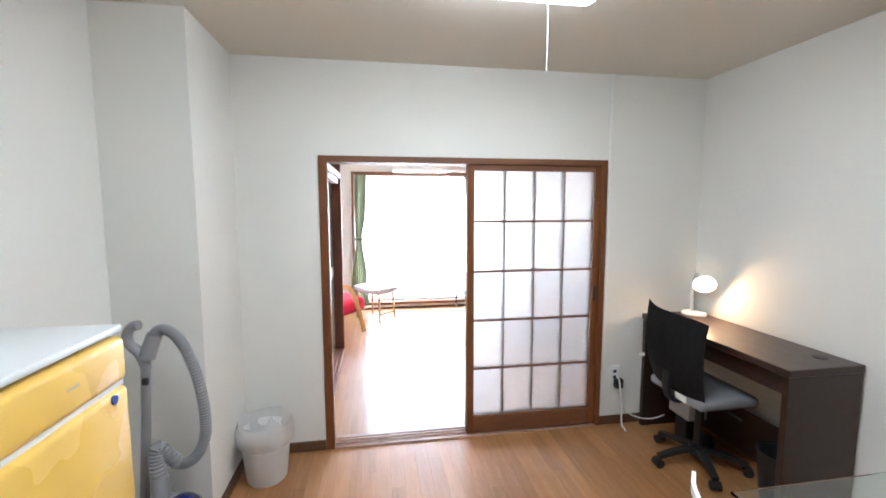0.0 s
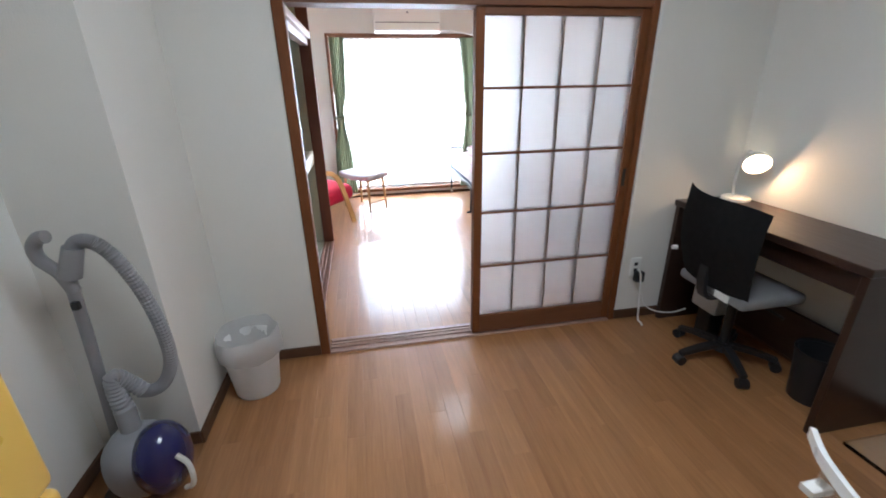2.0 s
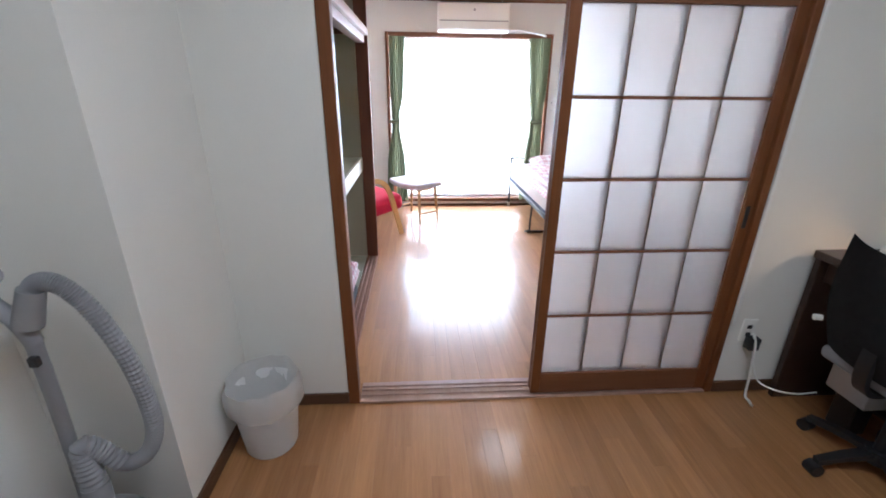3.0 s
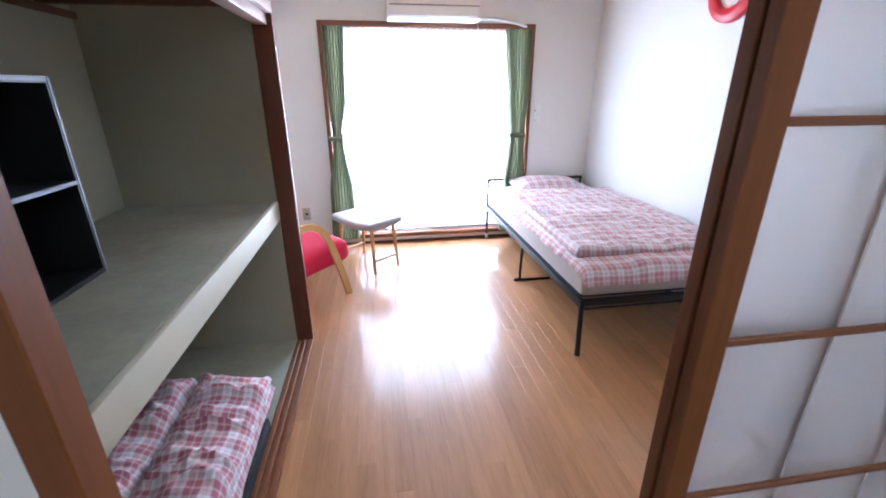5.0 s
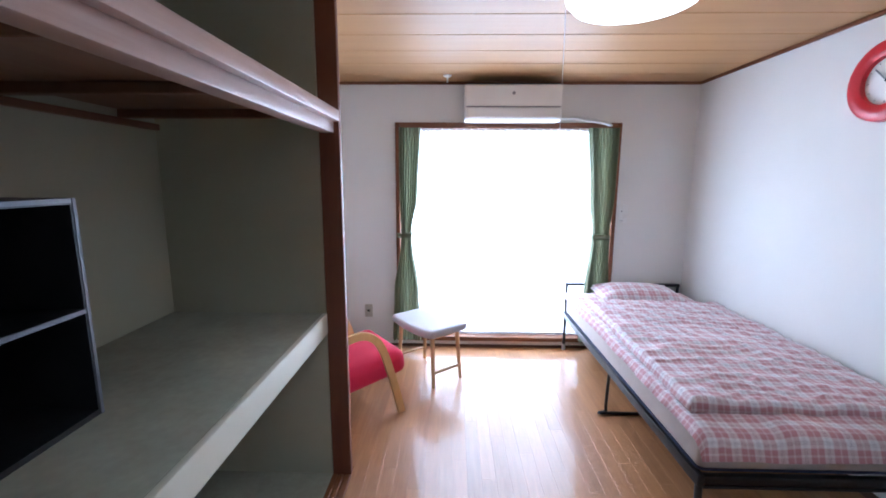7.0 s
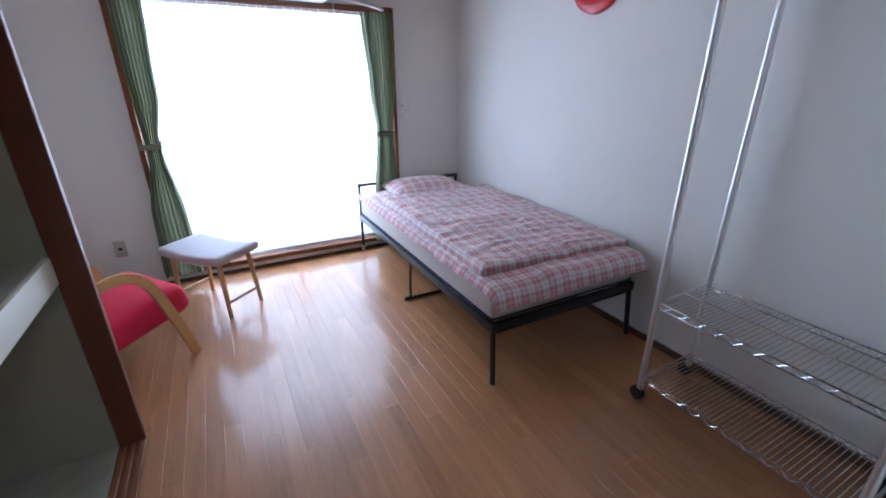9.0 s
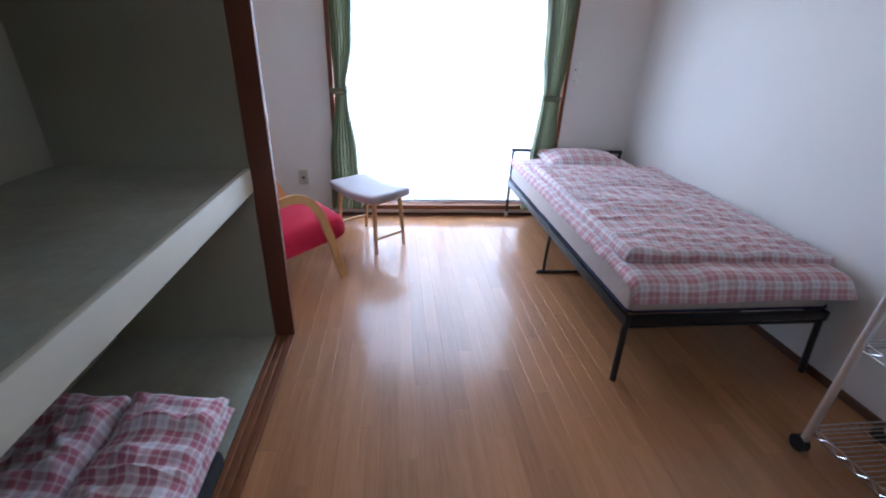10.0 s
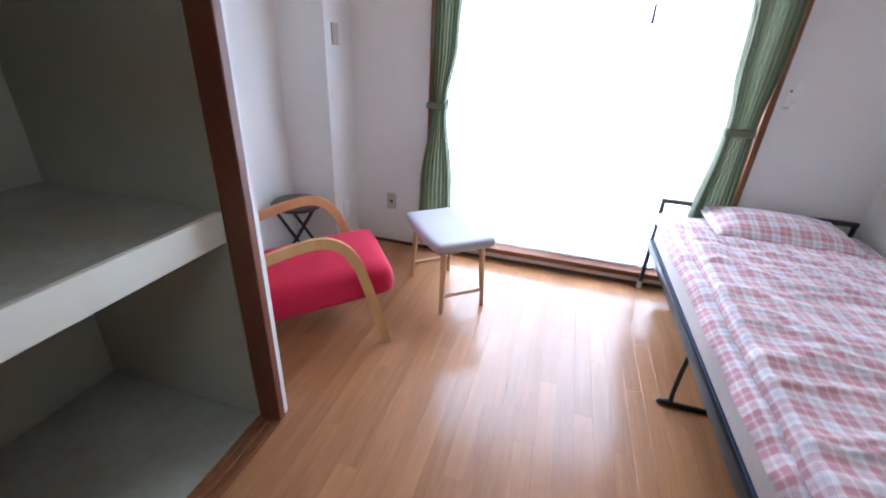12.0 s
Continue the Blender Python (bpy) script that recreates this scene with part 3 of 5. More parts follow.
lace = drape("lace_curtain", "sheer white lace curtain across the whole window", [(1.946, -0.148, 1.635), (0.158, -0.159, 1.646)], 30, 0.012, 6.222, LACE, 360, 6)
cur = thing("green_curtain", "sage green pleated curtain tied back beside the window", "curtain", group="green curtains")
c = drape("cloth", "", [(1.963, -0.183, -0.001), (1.404, -0.183, -0.028), (1.068, -0.17, -0.083), (1.003, -0.173, -0.078), (0.537, -0.24, -0.023), (0.092, -0.257, 0.004)], 8, 0.036, 6.172, GREEN_CLOTH)
c.parent = cur
part("tie_back", block(-0.204, -0.072, 6.140, 6.205, 1.03, 1.068, 0.008, 2), GREEN_CLOTH, cur)
part("hook", rod(bmesh.new(), (-0.083, 6.187, 1.063), (-0.066, 6.167, 1.09), 0.006), BLACK_STEEL, cur)
cur = thing("green_curtain", "sage green pleated curtain tied back above the bed", "curtain", group="green curtains")
c = drape("cloth", "", [(1.963, 1.412, 1.657), (1.404, 1.456, 1.651), (1.068, 1.494, 1.629), (1.003, 1.488, 1.635), (0.537, 1.45, 1.651), (0.092, 1.428, 1.657)], 9, 0.036, 6.172, GREEN_CLOTH)
c.parent = cur
part("tie_back", block(1.485, 1.637, 6.140, 6.205, 1.03, 1.068, 0.008, 2), GREEN_CLOTH, cur)
rail = thing("curtain_rail", "slim brown curtain rail with small white runners", "curtain rail", kind="structure")
part("track", block(-0.17, 1.665, 6.195, 6.225, 1.960, 1.979, 0.003), TRIM_X, rail)
for i in range(24):
    part("runner", block(0.0 + i * 0.061, 0.008 + i * 0.061, 6.20, 6.215, 1.942, 1.960), WHITE_PLASTIC, rail)

# outside: balcony slab and hazy sky, all but lost in the light
structure("balcony_floor", block(-1.5, 3.2, 6.41, 7.5, -0.15, 0.02), CEIL, "pale concrete balcony floor", "balcony")
structure("ground", block(-120, 120, 7.6, 240, -6.2, -6.0), CEIL, "pale bright ground far below the balcony", "ground")
bm = block(-60, 60, 75, 75.1, -6, 60)
BACKDROP = glow("hazy_white_sky", (1.0, 1.0, 1.0), 3.0)
structure("backdrop", bm, BACKDROP, "hazy white sky beyond the balcony", "sky")

# ---- cloth and cushions ----
def soft_slab(w, d, h, bulge=0.02, wrinkle=0.01, edge=0.06, nx=40, ny=60, seed=0.0, droop=0.0, uv_shift=(0, 0), freq=5.0):
    """A soft padded slab from (0,0,0) to (w,d,h) with rounded edges and creases; UVs in metres."""
    bm = bmesh.new()
    uv = bm.loops.layers.uv.new("UVMap")
    top, bot = [], []
    for i in range(nx + 1):
        rt, rb = [], []
        for j in range(ny + 1):
            x, y = w * i / nx, d * j / ny
            e = min(x, w - x, y, d - y)
            k = math.sqrt(max(0.0, 1 - (1 - min(1, e / edge)) ** 2))
            v = Vector((x * freq + seed, y * freq * 0.6, seed))
            n1 = noise.noise(v) + 0.5 * noise.noise(v * 2.3)
            ridge = 1 - abs(noise.noise(Vector((x * freq * 0.45 + seed * 2 + 0.6 * n1, y * freq * 1.9 + 0.8 * noise.noise(v * 0.7), 3 + seed))))
            z = h * (0.38 + 0.62 * k) + k * (wrinkle * n1 + wrinkle * 1.3 * ridge ** 6) + bulge * k * math.sin(math.pi * x / w) * math.sin(math.pi * y / d)
            z -= droop * max(0.0, 1 - y / 0.07) ** 2
            wob = 0.012 * noise.noise(Vector((x * 5, y * 5, 9 + seed))) if e < 1e-6 else 0
            rt.append(bm.verts.new((x + wob, y + wob, z)))
            zb = h * 0.38 * (1 - k) - droop * max(0.0, 1 - y / 0.07) ** 2
            rb.append(rt[-1] if e < 1e-6 else bm.verts.new((x, y, zb)))
        top.append(rt), bot.append(rb)
    along, across = [0.0], [0.0]
    for j in range(ny):
        along.append(along[-1] + sum((top[i][j + 1].co - top[i][j].co).length for i in range(nx + 1)) / (nx + 1))
    for i in range(nx):
        across.append(across[-1] + sum((top[i + 1][j].co - top[i][j].co).length for j in range(ny + 1)) / (ny + 1))
    for g, flip in ((top, False), (bot, True)):
        for i in range(nx):
            for j in range(ny):
                q = [g[i][j], g[i + 1][j], g[i + 1][j + 1], g[i][j + 1]]
                f = bm.faces.new(q[::-1] if flip else q)
                at = [(i, j), (i + 1, j), (i + 1, j + 1), (i, j + 1)]
                for l, k in zip(f.loops, at[::-1] if flip else at):
                    l[uv].uv = (across[k[0]] + uv_shift[0], along[k[1]] + uv_shift[1])
    return bm


def soft(name, bm, mat, m, label, category):
    ob = tagged(new(name, mesh_of(name, bm, mat, 80)), label, category)
    ob.matrix_world = m
    return ob


# ---- bed ----
BX0, BX1, BY0, BY1 = 1.290, 2.305, 4.095, 6.235
bed = thing("bed_frame", "black tubular steel single bed frame against the wall", "bed")
def bar(x0, x1, y0, y1, z0, z1):
    return block(x0, x1, y0, y1, z0, z1, 0.005, 2)
part("side_rail", bar(BX0, BX0 + 0.03, BY0, BY1, 0.303, 0.355), BLACK_STEEL, bed)
part("side_rail", bar(BX1 - 0.03, BX1, BY0, BY1, 0.303, 0.355), BLACK_STEEL, bed)
part("foot_rail", bar(BX0 + 0.03, BX1 - 0.03, BY0, BY0 + 0.03, 0.315, 0.353), BLACK_STEEL, bed)
part("foot_rail", rod(bmesh.new(), (BX0 + 0.03, BY0 + 0.02, 0.292), (BX1 - 0.03, BY0 + 0.02, 0.292), 0.008), BLACK_STEEL, bed)
for x, dx in ((BX0 + 0.018, 0.0), (BX1 - 0.018, 0.02)):
    part("leg", rod(bmesh.new(), (x + dx, BY0 + 0.0, 0.0), (x, BY0 + 0.02, 0.32), 0.015), BLACK_STEEL, bed)
    h = part("head_post", rod(bmesh.new(), (x, BY1 - 0.02, 0.05), (x, BY1 - 0.02, 0.622), 0.013), BLACK_STEEL, bed)
    part("foot_cap", rod(bmesh.new(), (x, BY1 - 0.02, 0.0), (x, BY1 - 0.02, 0.055), 0.016, sides=14), WHITE_PLASTIC, h, "white plastic foot cap")
part("head_bar", bar(BX0 + 0.005, BX1 - 0.005, BY1 - 0.034, BY1 - 0.006, 0.603, 0.630), BLACK_STEEL, bed)
part("head_bar", rod(bmesh.new(), (BX0 + 0.018, BY1 - 0.02, 0.415), (BX1 - 0.018, BY1 - 0.02, 0.415), 0.009), BLACK_STEEL, bed)
for i in range(1, 5):
    x = BX0 + 0.018 + (BX1 - BX0 - 0.036) * i / 5
    part("head_spindle", rod(bmesh.new(), (x, BY1 - 0.02, 0.415), (x, BY1 - 0.02, 0.61), 0.006, sides=8), BLACK_STEEL, bed)
mid = tube([(BX0 + 0.03, 5.145, 0.32), (BX0 + 0.022, 5.142, 0.16), (BX0 + 0.022, 5.14, 0.03), (BX0 + 0.05, 5.14, 0.010), (BX1 - 0.05, 5.14, 0.010), (BX1 - 0.022, 5.14, 0.03), (BX1 - 0.03, 5.145, 0.32)], 0.010)
part("middle_leg", mid, BLACK_STEEL, bed)
for i in range(12):
    y = BY0 + 0.12 + i * 0.17
    part("slat", block(BX0 + 0.03, BX1 - 0.03, y, y + 0.03, 0.335, 0.353), BLACK_STEEL, bed)

mat_ob = thing("mattress", "cream quilted mattress with navy piping on the bed", "mattress")
bm = block(BX0 + 0.012, BX1 - 0.005, BY0 + 0.02, BY1 - 0.045, 0.356, 0.520, 0.03, 4)
part("body", bm, MATTRESS, mat_ob, smooth=60)
for z in (0.372, 0.507):
    a, b, c0, c1 = BX0 + 0.010, BX1 - 0.003, BY0 + 0.018, BY1 - 0.043
    r = 0.03
    line = []
    for cx, cy, a0 in ((b - r, c1 - r, 0), (a + r, c1 - r, 90), (a + r, c0 + r, 180), (b - r, c0 + r, 270)):
        line += [Vector((cx + r * math.cos(radians(a0 + k * 18)), cy + r * math.sin(radians(a0 + k * 18)), z)) for k in range(6)]
    part("piping", sweep(bmesh.new(), line + [line[0]], circle(0.006, 6)), PIPING, mat_ob, "navy edge piping")

duvet = thing("duvet", "creased pink and white checked duvet folded over the mattress", "duvet")
part("lower_layer", soft_slab(1.045, 2.12, 0.062, 0.008, 0.010, 0.05, 48, 90, 1.3, droop=0.055), PLAID, duvet, smooth=80).matrix_basis = pose(1.252, 4.022, 0.505)
part("upper_fold", soft_slab(1.015, 1.56, 0.060, 0.018, 0.0105, 0.028, 84, 130, 6.1, uv_shift=(0.03, 0.02), freq=6.5), PLAID, duvet, smooth=80).matrix_basis = pose(1.287, 4.195, 0.560, 0, 1.0, -1.4)
soft("pillow", soft_slab(0.66, 0.40, 0.066, 0.048, 0.008, 0.12, 36, 24, 3.7, uv_shift=(0.05, 0.03)), PLAID, pose(1.500, 5.80, 0.556, 3, 0, -1), "pink checked pillow at the head of the bed", "pillow")

# ---- closet contents ----
base = soft("folded_futon", block(0, 0.635, 0, 0.90, 0, 0.075, 0.02, 3), BLACK_MESH, pose(-0.955, 2.86, 0.013), "black folded floor cushion under the closet bedding", "cushion")
fd = thing("folded_duvet", "folded plum and pink checked duvet in the closet", "duvet")
part("bottom_fold", soft_slab(0.61, 0.99, 0.100, 0.01, 0.024, 0.06, 44, 64, 8.2, freq=7), PLAID_DARK, fd, smooth=80).matrix_basis = pose(-0.915, 2.90, 0.088, 0, 0, 1)
part("top_fold", soft_slab(0.31, 0.975, 0.088, 0.012, 0.030, 0.06, 34, 64, 5.2, freq=7, uv_shift=(0.02, 0.01)), PLAID_DARK, fd, smooth=80).matrix_basis = pose(-0.92, 2.895, 0.172, 0, -2, 1)
part("top_fold", soft_slab(0.305, 0.985, 0.084, 0.012, 0.030, 0.06, 34, 64, 4.4, freq=7, uv_shift=(0.01, 0.03)), PLAID_DARK, fd, smooth=80).matrix_basis = pose(-0.63, 2.90, 0.172, 0, 3, 0)

cab = thing("cube_cabinet", "black open cube cabinet with white front edges on the shelf", "cabinet")
cx0, cx1, cy0, cy1, cz0, cz1 = -1.050, -0.694, 2.90, 3.612, 0.887, 1.487
part("side_panel", block(cx0, cx1 - 0.002, cy0, cy0 + 0.016, cz0, cz1), BLACK_PLASTIC, cab)
part("side_panel", block(cx0, cx1 - 0.002, cy1 - 0.016, cy1, cz0, cz1), BLACK_PLASTIC, cab)
part("top_panel", block(cx0, cx1 - 0.002, cy0 + 0.016, cy1 - 0.016, cz1 - 0.016, cz1), BLACK_PLASTIC, cab)
part("bottom_panel", block(cx0, cx1 - 0.002, cy0 + 0.016, cy1 - 0.016, cz0, cz0 + 0.016), BLACK_PLASTIC, cab)
part("back_panel", block(cx0, cx0 + 0.006, cy0 + 0.016, cy1 - 0.016, cz0 + 0.016, cz1 - 0.016), BLACK_PLASTIC, cab)
zm, ym = (cz0 + cz1) / 2, (cy0 + cy1) / 2
part("shelf", block(cx0 + 0.006, cx1 - 0.003, cy0 + 0.016, cy1 - 0.016, zm - 0.007, zm + 0.007), BLACK_PLASTIC, cab)
part("divider", block(cx0 + 0.006, cx1 - 0.004, ym - 0.006, ym + 0.006, cz0 + 0.016, cz1 - 0.016), BLACK_PLASTIC, cab)
EDGE = material("pale_grey_edging", (0.14, 0.14, 0.165), rough=0.4)
part("edging", block(cx1 - 0.002, cx1, cy0 + 0.012, cy1 - 0.012, cz1 - 0.012, cz1), EDGE, cab, "pale grey front edging")
part("edging", block(cx1 - 0.002, cx1, cy1 - 0.010, cy1, cz0, cz1), EDGE, cab, "pale grey front edging")
part("edging", block(cx1 - 0.003, cx1, cy0 + 0.012, cy1 - 0.012, zm - 0.006, zm + 0.006), EDGE, cab, "pale grey front edging")

# ---- wire rack ----
rack = thing("wire_rack", "chrome wire shelving rack on casters beside the wall", "shelving rack")
RX0, RX1, RY0, RY1 = 1.880, 2.255, 2.86, 3.665
POST_CHROME = material("satin_chrome_post", (0.90, 0.90, 0.91), (0.82, 0.82, 0.83), rough=0.42, metal=1.0, scale=20)
def post_line(x, y):
    bm = rod(bmesh.new(), (x, y, 0.07), (x, y, 1.905), 0.0142, sides=18)
    for i in range(70):
        z = 0.10 + i * 0.0254
        bmesh.ops.create_cone(bm, cap_ends=True, segments=18, radius1=0.0149, radius2=0.0149, depth=0.006, matrix=Matrix.Translation((x, y, z)))
    return bm
for x in (RX0, RX1):
    for y in (RY0, RY1):
        p = part("post", post_line(x, y), POST_CHROME, rack)
        part("cap", rod(bmesh.new(), (x, y, 1.905), (x, y, 1.94), 0.0185), WHITE_PLASTIC, p, "white plastic post cap")
        part("caster_fork", block(x - 0.012, x + 0.012, y - 0.012, y + 0.012, 0.055, 0.085, 0.002), ALU, p)
        part("caster_wheel", rod(bmesh.new(), (x - 0.013, y + 0.01, 0.034), (x + 0.013, y + 0.01, 0.034), 0.034, sides=18), RUBBER, p, "black rubber caster wheel")
for z in (0.135, 0.540, 1.885):
    sh = part("shelf_frame", rod(bmesh.new(), (RX0, RY0, z), (RX0, RY1, z), 0.0035, sides=8), CHROME, rack)
    bm = bmesh.new()
    for zz in (z, z - 0.028):
        for a, b in (((RX0, RY0), (RX0, RY1)), ((RX1, RY0), (RX1, RY1)), ((RX0, RY0), (RX1, RY0)), ((RX0, RY1), (RX1, RY1))):
            rod(bm, (*a, zz), (*b, zz), 0.0040, sides=8)
    part("rim", bm, CHROME, sh)
    for side in (RX0, RX1):
        n = 22
        pts = [Vector((side, RY0 + (RY1 - RY0) * i / n, z - (0.028 if i % 2 else 0))) for i in range(n + 1)]
        part("truss", sweep(bmesh.new(), pts, circle(0.0026, 6)), CHROME, sh)
    for i in range(40):
        y = RY0 + 0.02 + (RY1 - RY0 - 0.04) * i / 39
        part("wire", rod(bmesh.new(), (RX0, y, z + 0.002), (RX1, y, z + 0.002), 0.0021, sides=6), CHROME, sh)
    part("brace", rod(bmesh.new(), ((RX0 + RX1) / 2, RY0, z - 0.002), ((RX0 + RX1) / 2, RY1, z - 0.002), 0.003, sides=6), CHROME, sh)

# ---- clock ----
clk = thing("wall_clock", "round wall clock with a thick red rim and white face", "clock", look((RIGHT, 4.675, 2.010), (RIGHT - 1, 4.675, 2.010)))
part("rim", lathe(bmesh.new(), [(0.108, -0.001), (0.112, -0.034), (0.125, -0.042), (0.165, -0.042), (0.186, -0.030), (0.190, -0.001), (0.108, -0.001)], 64), CLOCK_RED, clk, smooth=50)
part("face", rod(bmesh.new(), (0, 0, 0), (0, 0, -0.012), 0.110, sides=48), PAPER, clk)
hh = part("hour_hand", block(-0.004, 0.055, -0.004, 0.004, -0.017, -0.015), BLACK_PLASTIC, clk)
m = part("minute_hand", block(-0.003, 0.085, -0.003, 0.003, -0.020, -0.018), GREY_PLASTIC, clk, "grey minute hand")
m.matrix_basis = pose(0, 0, 0, 0, 0, 45)
hh.matrix_basis = pose(0, 0, 0, 0, 0, 172)
part("pin", rod(bmesh.new(), (0, 0, -0.012), (0, 0, -0.022), 0.006), BLACK_PLASTIC, clk)
for i in range(12):
    t = part("tick", block(0.092, 0.100, -0.0012, 0.0012, -0.0135, -0.012), BLACK_PLASTIC, clk)
    t.matrix_basis = pose(0, 0, 0, 0, 0, 30 * i)

# ---- air conditioner ----
ac = thing("air_conditioner", "white wall air conditioner above the balcony window", "air conditioner")
prof = [(6.258, 2.008), (6.08, 2.001), (6.045, 2.016), (6.03, 2.048), (6.03, 2.233), (6.045, 2.278), (6.08, 2.291), (6.258, 2.291)]
bm = bmesh.new()
ends = [[bm.verts.new((x, y, z)) for y, z in prof] for x in (0.370, 1.145)]
bm.faces.new(ends[0]), bm.faces.new(ends[1][::-1])
for i in range(len(prof)):
    j = (i + 1) % len(prof)
    bm.faces.new((ends[0][i], ends[0][j], ends[1][j], ends[1][i]))
bmesh.ops.bevel(bm, geom=list(bm.edges), offset=0.005, segments=2, affect="EDGES")
part("body", bm, WHITE_PLASTIC, ac)
part("front_panel", block(0.381, 1.134, 6.024, 6.032, 2.114, 2.27, 0.003), WHITE_PLASTIC, ac)
# grey strip: the groove's shade, put in as colour between panel and louvre
part("gap_shade", block(0.383, 1.132, 6.0265, 6.032, 2.103, 2.113), GREY_PLASTIC, ac, "grey strip standing in for the shade in the groove")
part("louvre", block(0.394, 1.121, 6.022, 6.032, 2.027, 2.099, 0.003), WHITE_PLASTIC, ac)
part("badge", rod(bmesh.new(), (0.757, 6.025, 2.212), (0.757, 6.021, 2.212), 0.013, sides=20), GREY_PLASTIC, ac, "small round grey badge")
# the intake grille's black also paints the shaded gap under the ceiling
part("top_grille", block(0.392, 1.123, 6.07, 6.23, 2.292, 2.297), BLACK_PLASTIC, ac, "air intake grille, blackened for the shade above the unit")
duct = tagged(new("drain_duct", mesh_of("drain_duct", tube([(1.143, 6.21, 2.043), (1.274, 6.225, 2.048), (1.424, 6.23, 2.032), (1.564, 6.23, 2.008), (1.618, 6.23, 1.985)], 0.014), WHITE_PLASTIC)), "white flexible duct beside the air conditioner", "duct")
tagged(new("loose_wire", mesh_of("loose_wire", tube([(0.133, 6.252, 2.085), (0.166, 6.248, 2.053), (0.219, 6.25, 2.043), (0.262, 6.252, 2.032)], 0.004), WHITE_PLASTIC)), "short white loose wire on the wall", "wire")
hook = thing("ceiling_hook", "small white hook plate under the bedroom ceiling", "hook", pose(0.23, 6.03, H2))
part("plate", lathe(bmesh.new(), [(0.001, 0), (0.034, 0), (0.030, -0.010), (0.012, -0.018), (0.001, -0.018)], 20), WHITE_PLASTIC, hook)
part("stem", rod(bmesh.new(), (0, 0, -0.018), (0, 0, -0.055), 0.006), WHITE_PLASTIC, hook)

# ---- ceiling lamps ----
lamp2 = thing("bedroom_ceiling_lamp", "round white bedroom ceiling lamp, switched on", "ceiling lamp", pose(1.005, 4.385, H2))
part("base", rod(bmesh.new(), (0, 0, 0), (0, 0, -0.03), 0.22, sides=40), WHITE_PLASTIC, lamp2)
part("diffuser", lathe(bmesh.new(), [(0.255, -0.022), (0.272, -0.042), (0.268, -0.076), (0.24, -0.106), (0.16, -0.124), (0.001, -0.130)], 56), LAMP_GLOW, lamp2, smooth=60)
cord = thing("pull_cord", "thin white light cord with a dark knob under the ceiling", "cord", pose(0.82, 4.745, 0))
part("cord", rod(bmesh.new(), (0, 0, 1.505), (0, 0, H2), 0.0011, sides=6), WHITE_PLASTIC, cord)
part("knob", rod(bmesh.new(), (0, 0, 1.465), (0, 0, 1.507), 0.004, 0.0025), BLACK_PLASTIC, cord, "small dark knob")
lamp1 = thing("dining_ceiling_lamp", "square white dining room ceiling lamp, switched on", "ceiling lamp", pose(0.565, 1.255, H1))
part("base", block(-0.20, 0.20, -0.20, 0.20, -0.03, 0, 0.01), WHITE_PLASTIC, lamp1)
part("diffuser", block(-0.355, 0.355, -0.355, 0.355, -0.105, -0.018, 0.035, 4), DINING_GLOW, lamp1, smooth=60)
part("pull_cord", rod(bmesh.new(), (0.165, 0.30, -0.08), (0.165, 0.30, -0.36), 0.0010, sides=6), WHITE_PLASTIC, lamp1)


# ---- small wall fittings ----
def plate(name, label, m, w=0.07, h=0.12, mat=None, sockets=1, category="socket"):
    p = thing(name, label, category, m)
    part("cover", block(-w / 2, w / 2, -0.009, 0, -h / 2, h / 2, 0.003, 2), mat or BEIGE_PLASTIC, p)
    for i in range(sockets):
        z = (i - (sockets - 1) / 2) * 0.04
        part("slot", block(-0.012, 0.012, -0.0105, -0.008, z - 0.010, z + 0.010, 0.001), BLACK_PLASTIC if sockets > 0 else mat, p)
    return p


plate("wall_socket", "beige aerial socket low on the bedroom wall", pose(-0.487, WIN, 0.336))
plate("wall_switch", "white switch plate beside the balcony window", pose(1.790, WIN, 1.285), 0.05, 0.09, WHITE_PLASTIC, 0, "switch")
plate("wall_switch", "small white switch plate beside the balcony window", pose(1.790, WIN, 1.19), 0.04, 0.05, WHITE_PLASTIC, 0, "switch")
plate("vent_cover", "beige slim cover plate on the pipe box", pose(-0.765, 6.04, 1.424, 0, 0, 90), 0.075, 0.12, BEIGE_PLASTIC, 0, "cover")
plate("vent_cover", "white slim cover plate low on the pipe box", pose(-0.765, 6.07, 0.295, 0, 0, 90), 0.08, 0.12, WHITE_PLASTIC, 0, "cover")
plate("wall_socket", "white double socket with plugs beside the desk", pose(1.712, P0, 0.357), 0.07, 0.12, WHITE_PLASTIC, 2)
plug = thing("power_plug", "black power adapter in the wall socket with white cable", "plug")
part("adapter", block(1.700, 1.752, P0 - 0.055, P0 - 0.011, 0.270, 0.335, 0.006, 2), BLACK_PLASTIC, plug)
part("cable", tube([(1.716, P0 - 0.035, 0.36), (1.721, P0 - 0.06, 0.3), (1.731, P0 - 0.07, 0.14), (1.736, P0 - 0.075, 0.03), (1.741, P0 - 0.10, 0.012), (1.731, P0 - 0.13, 0.012)], 0.006), WHITE_PLASTIC, plug, "white cable")
part("cable", tube([(1.726, P0 - 0.04, 0.29), (1.766, P0 - 0.07, 0.13), (1.826, P0 - 0.11, 0.09), (1.896, P0 - 0.16, 0.1), (1.956, P0 - 0.2, 0.14)], 0.004), WHITE_PLASTIC, plug, "white cable")


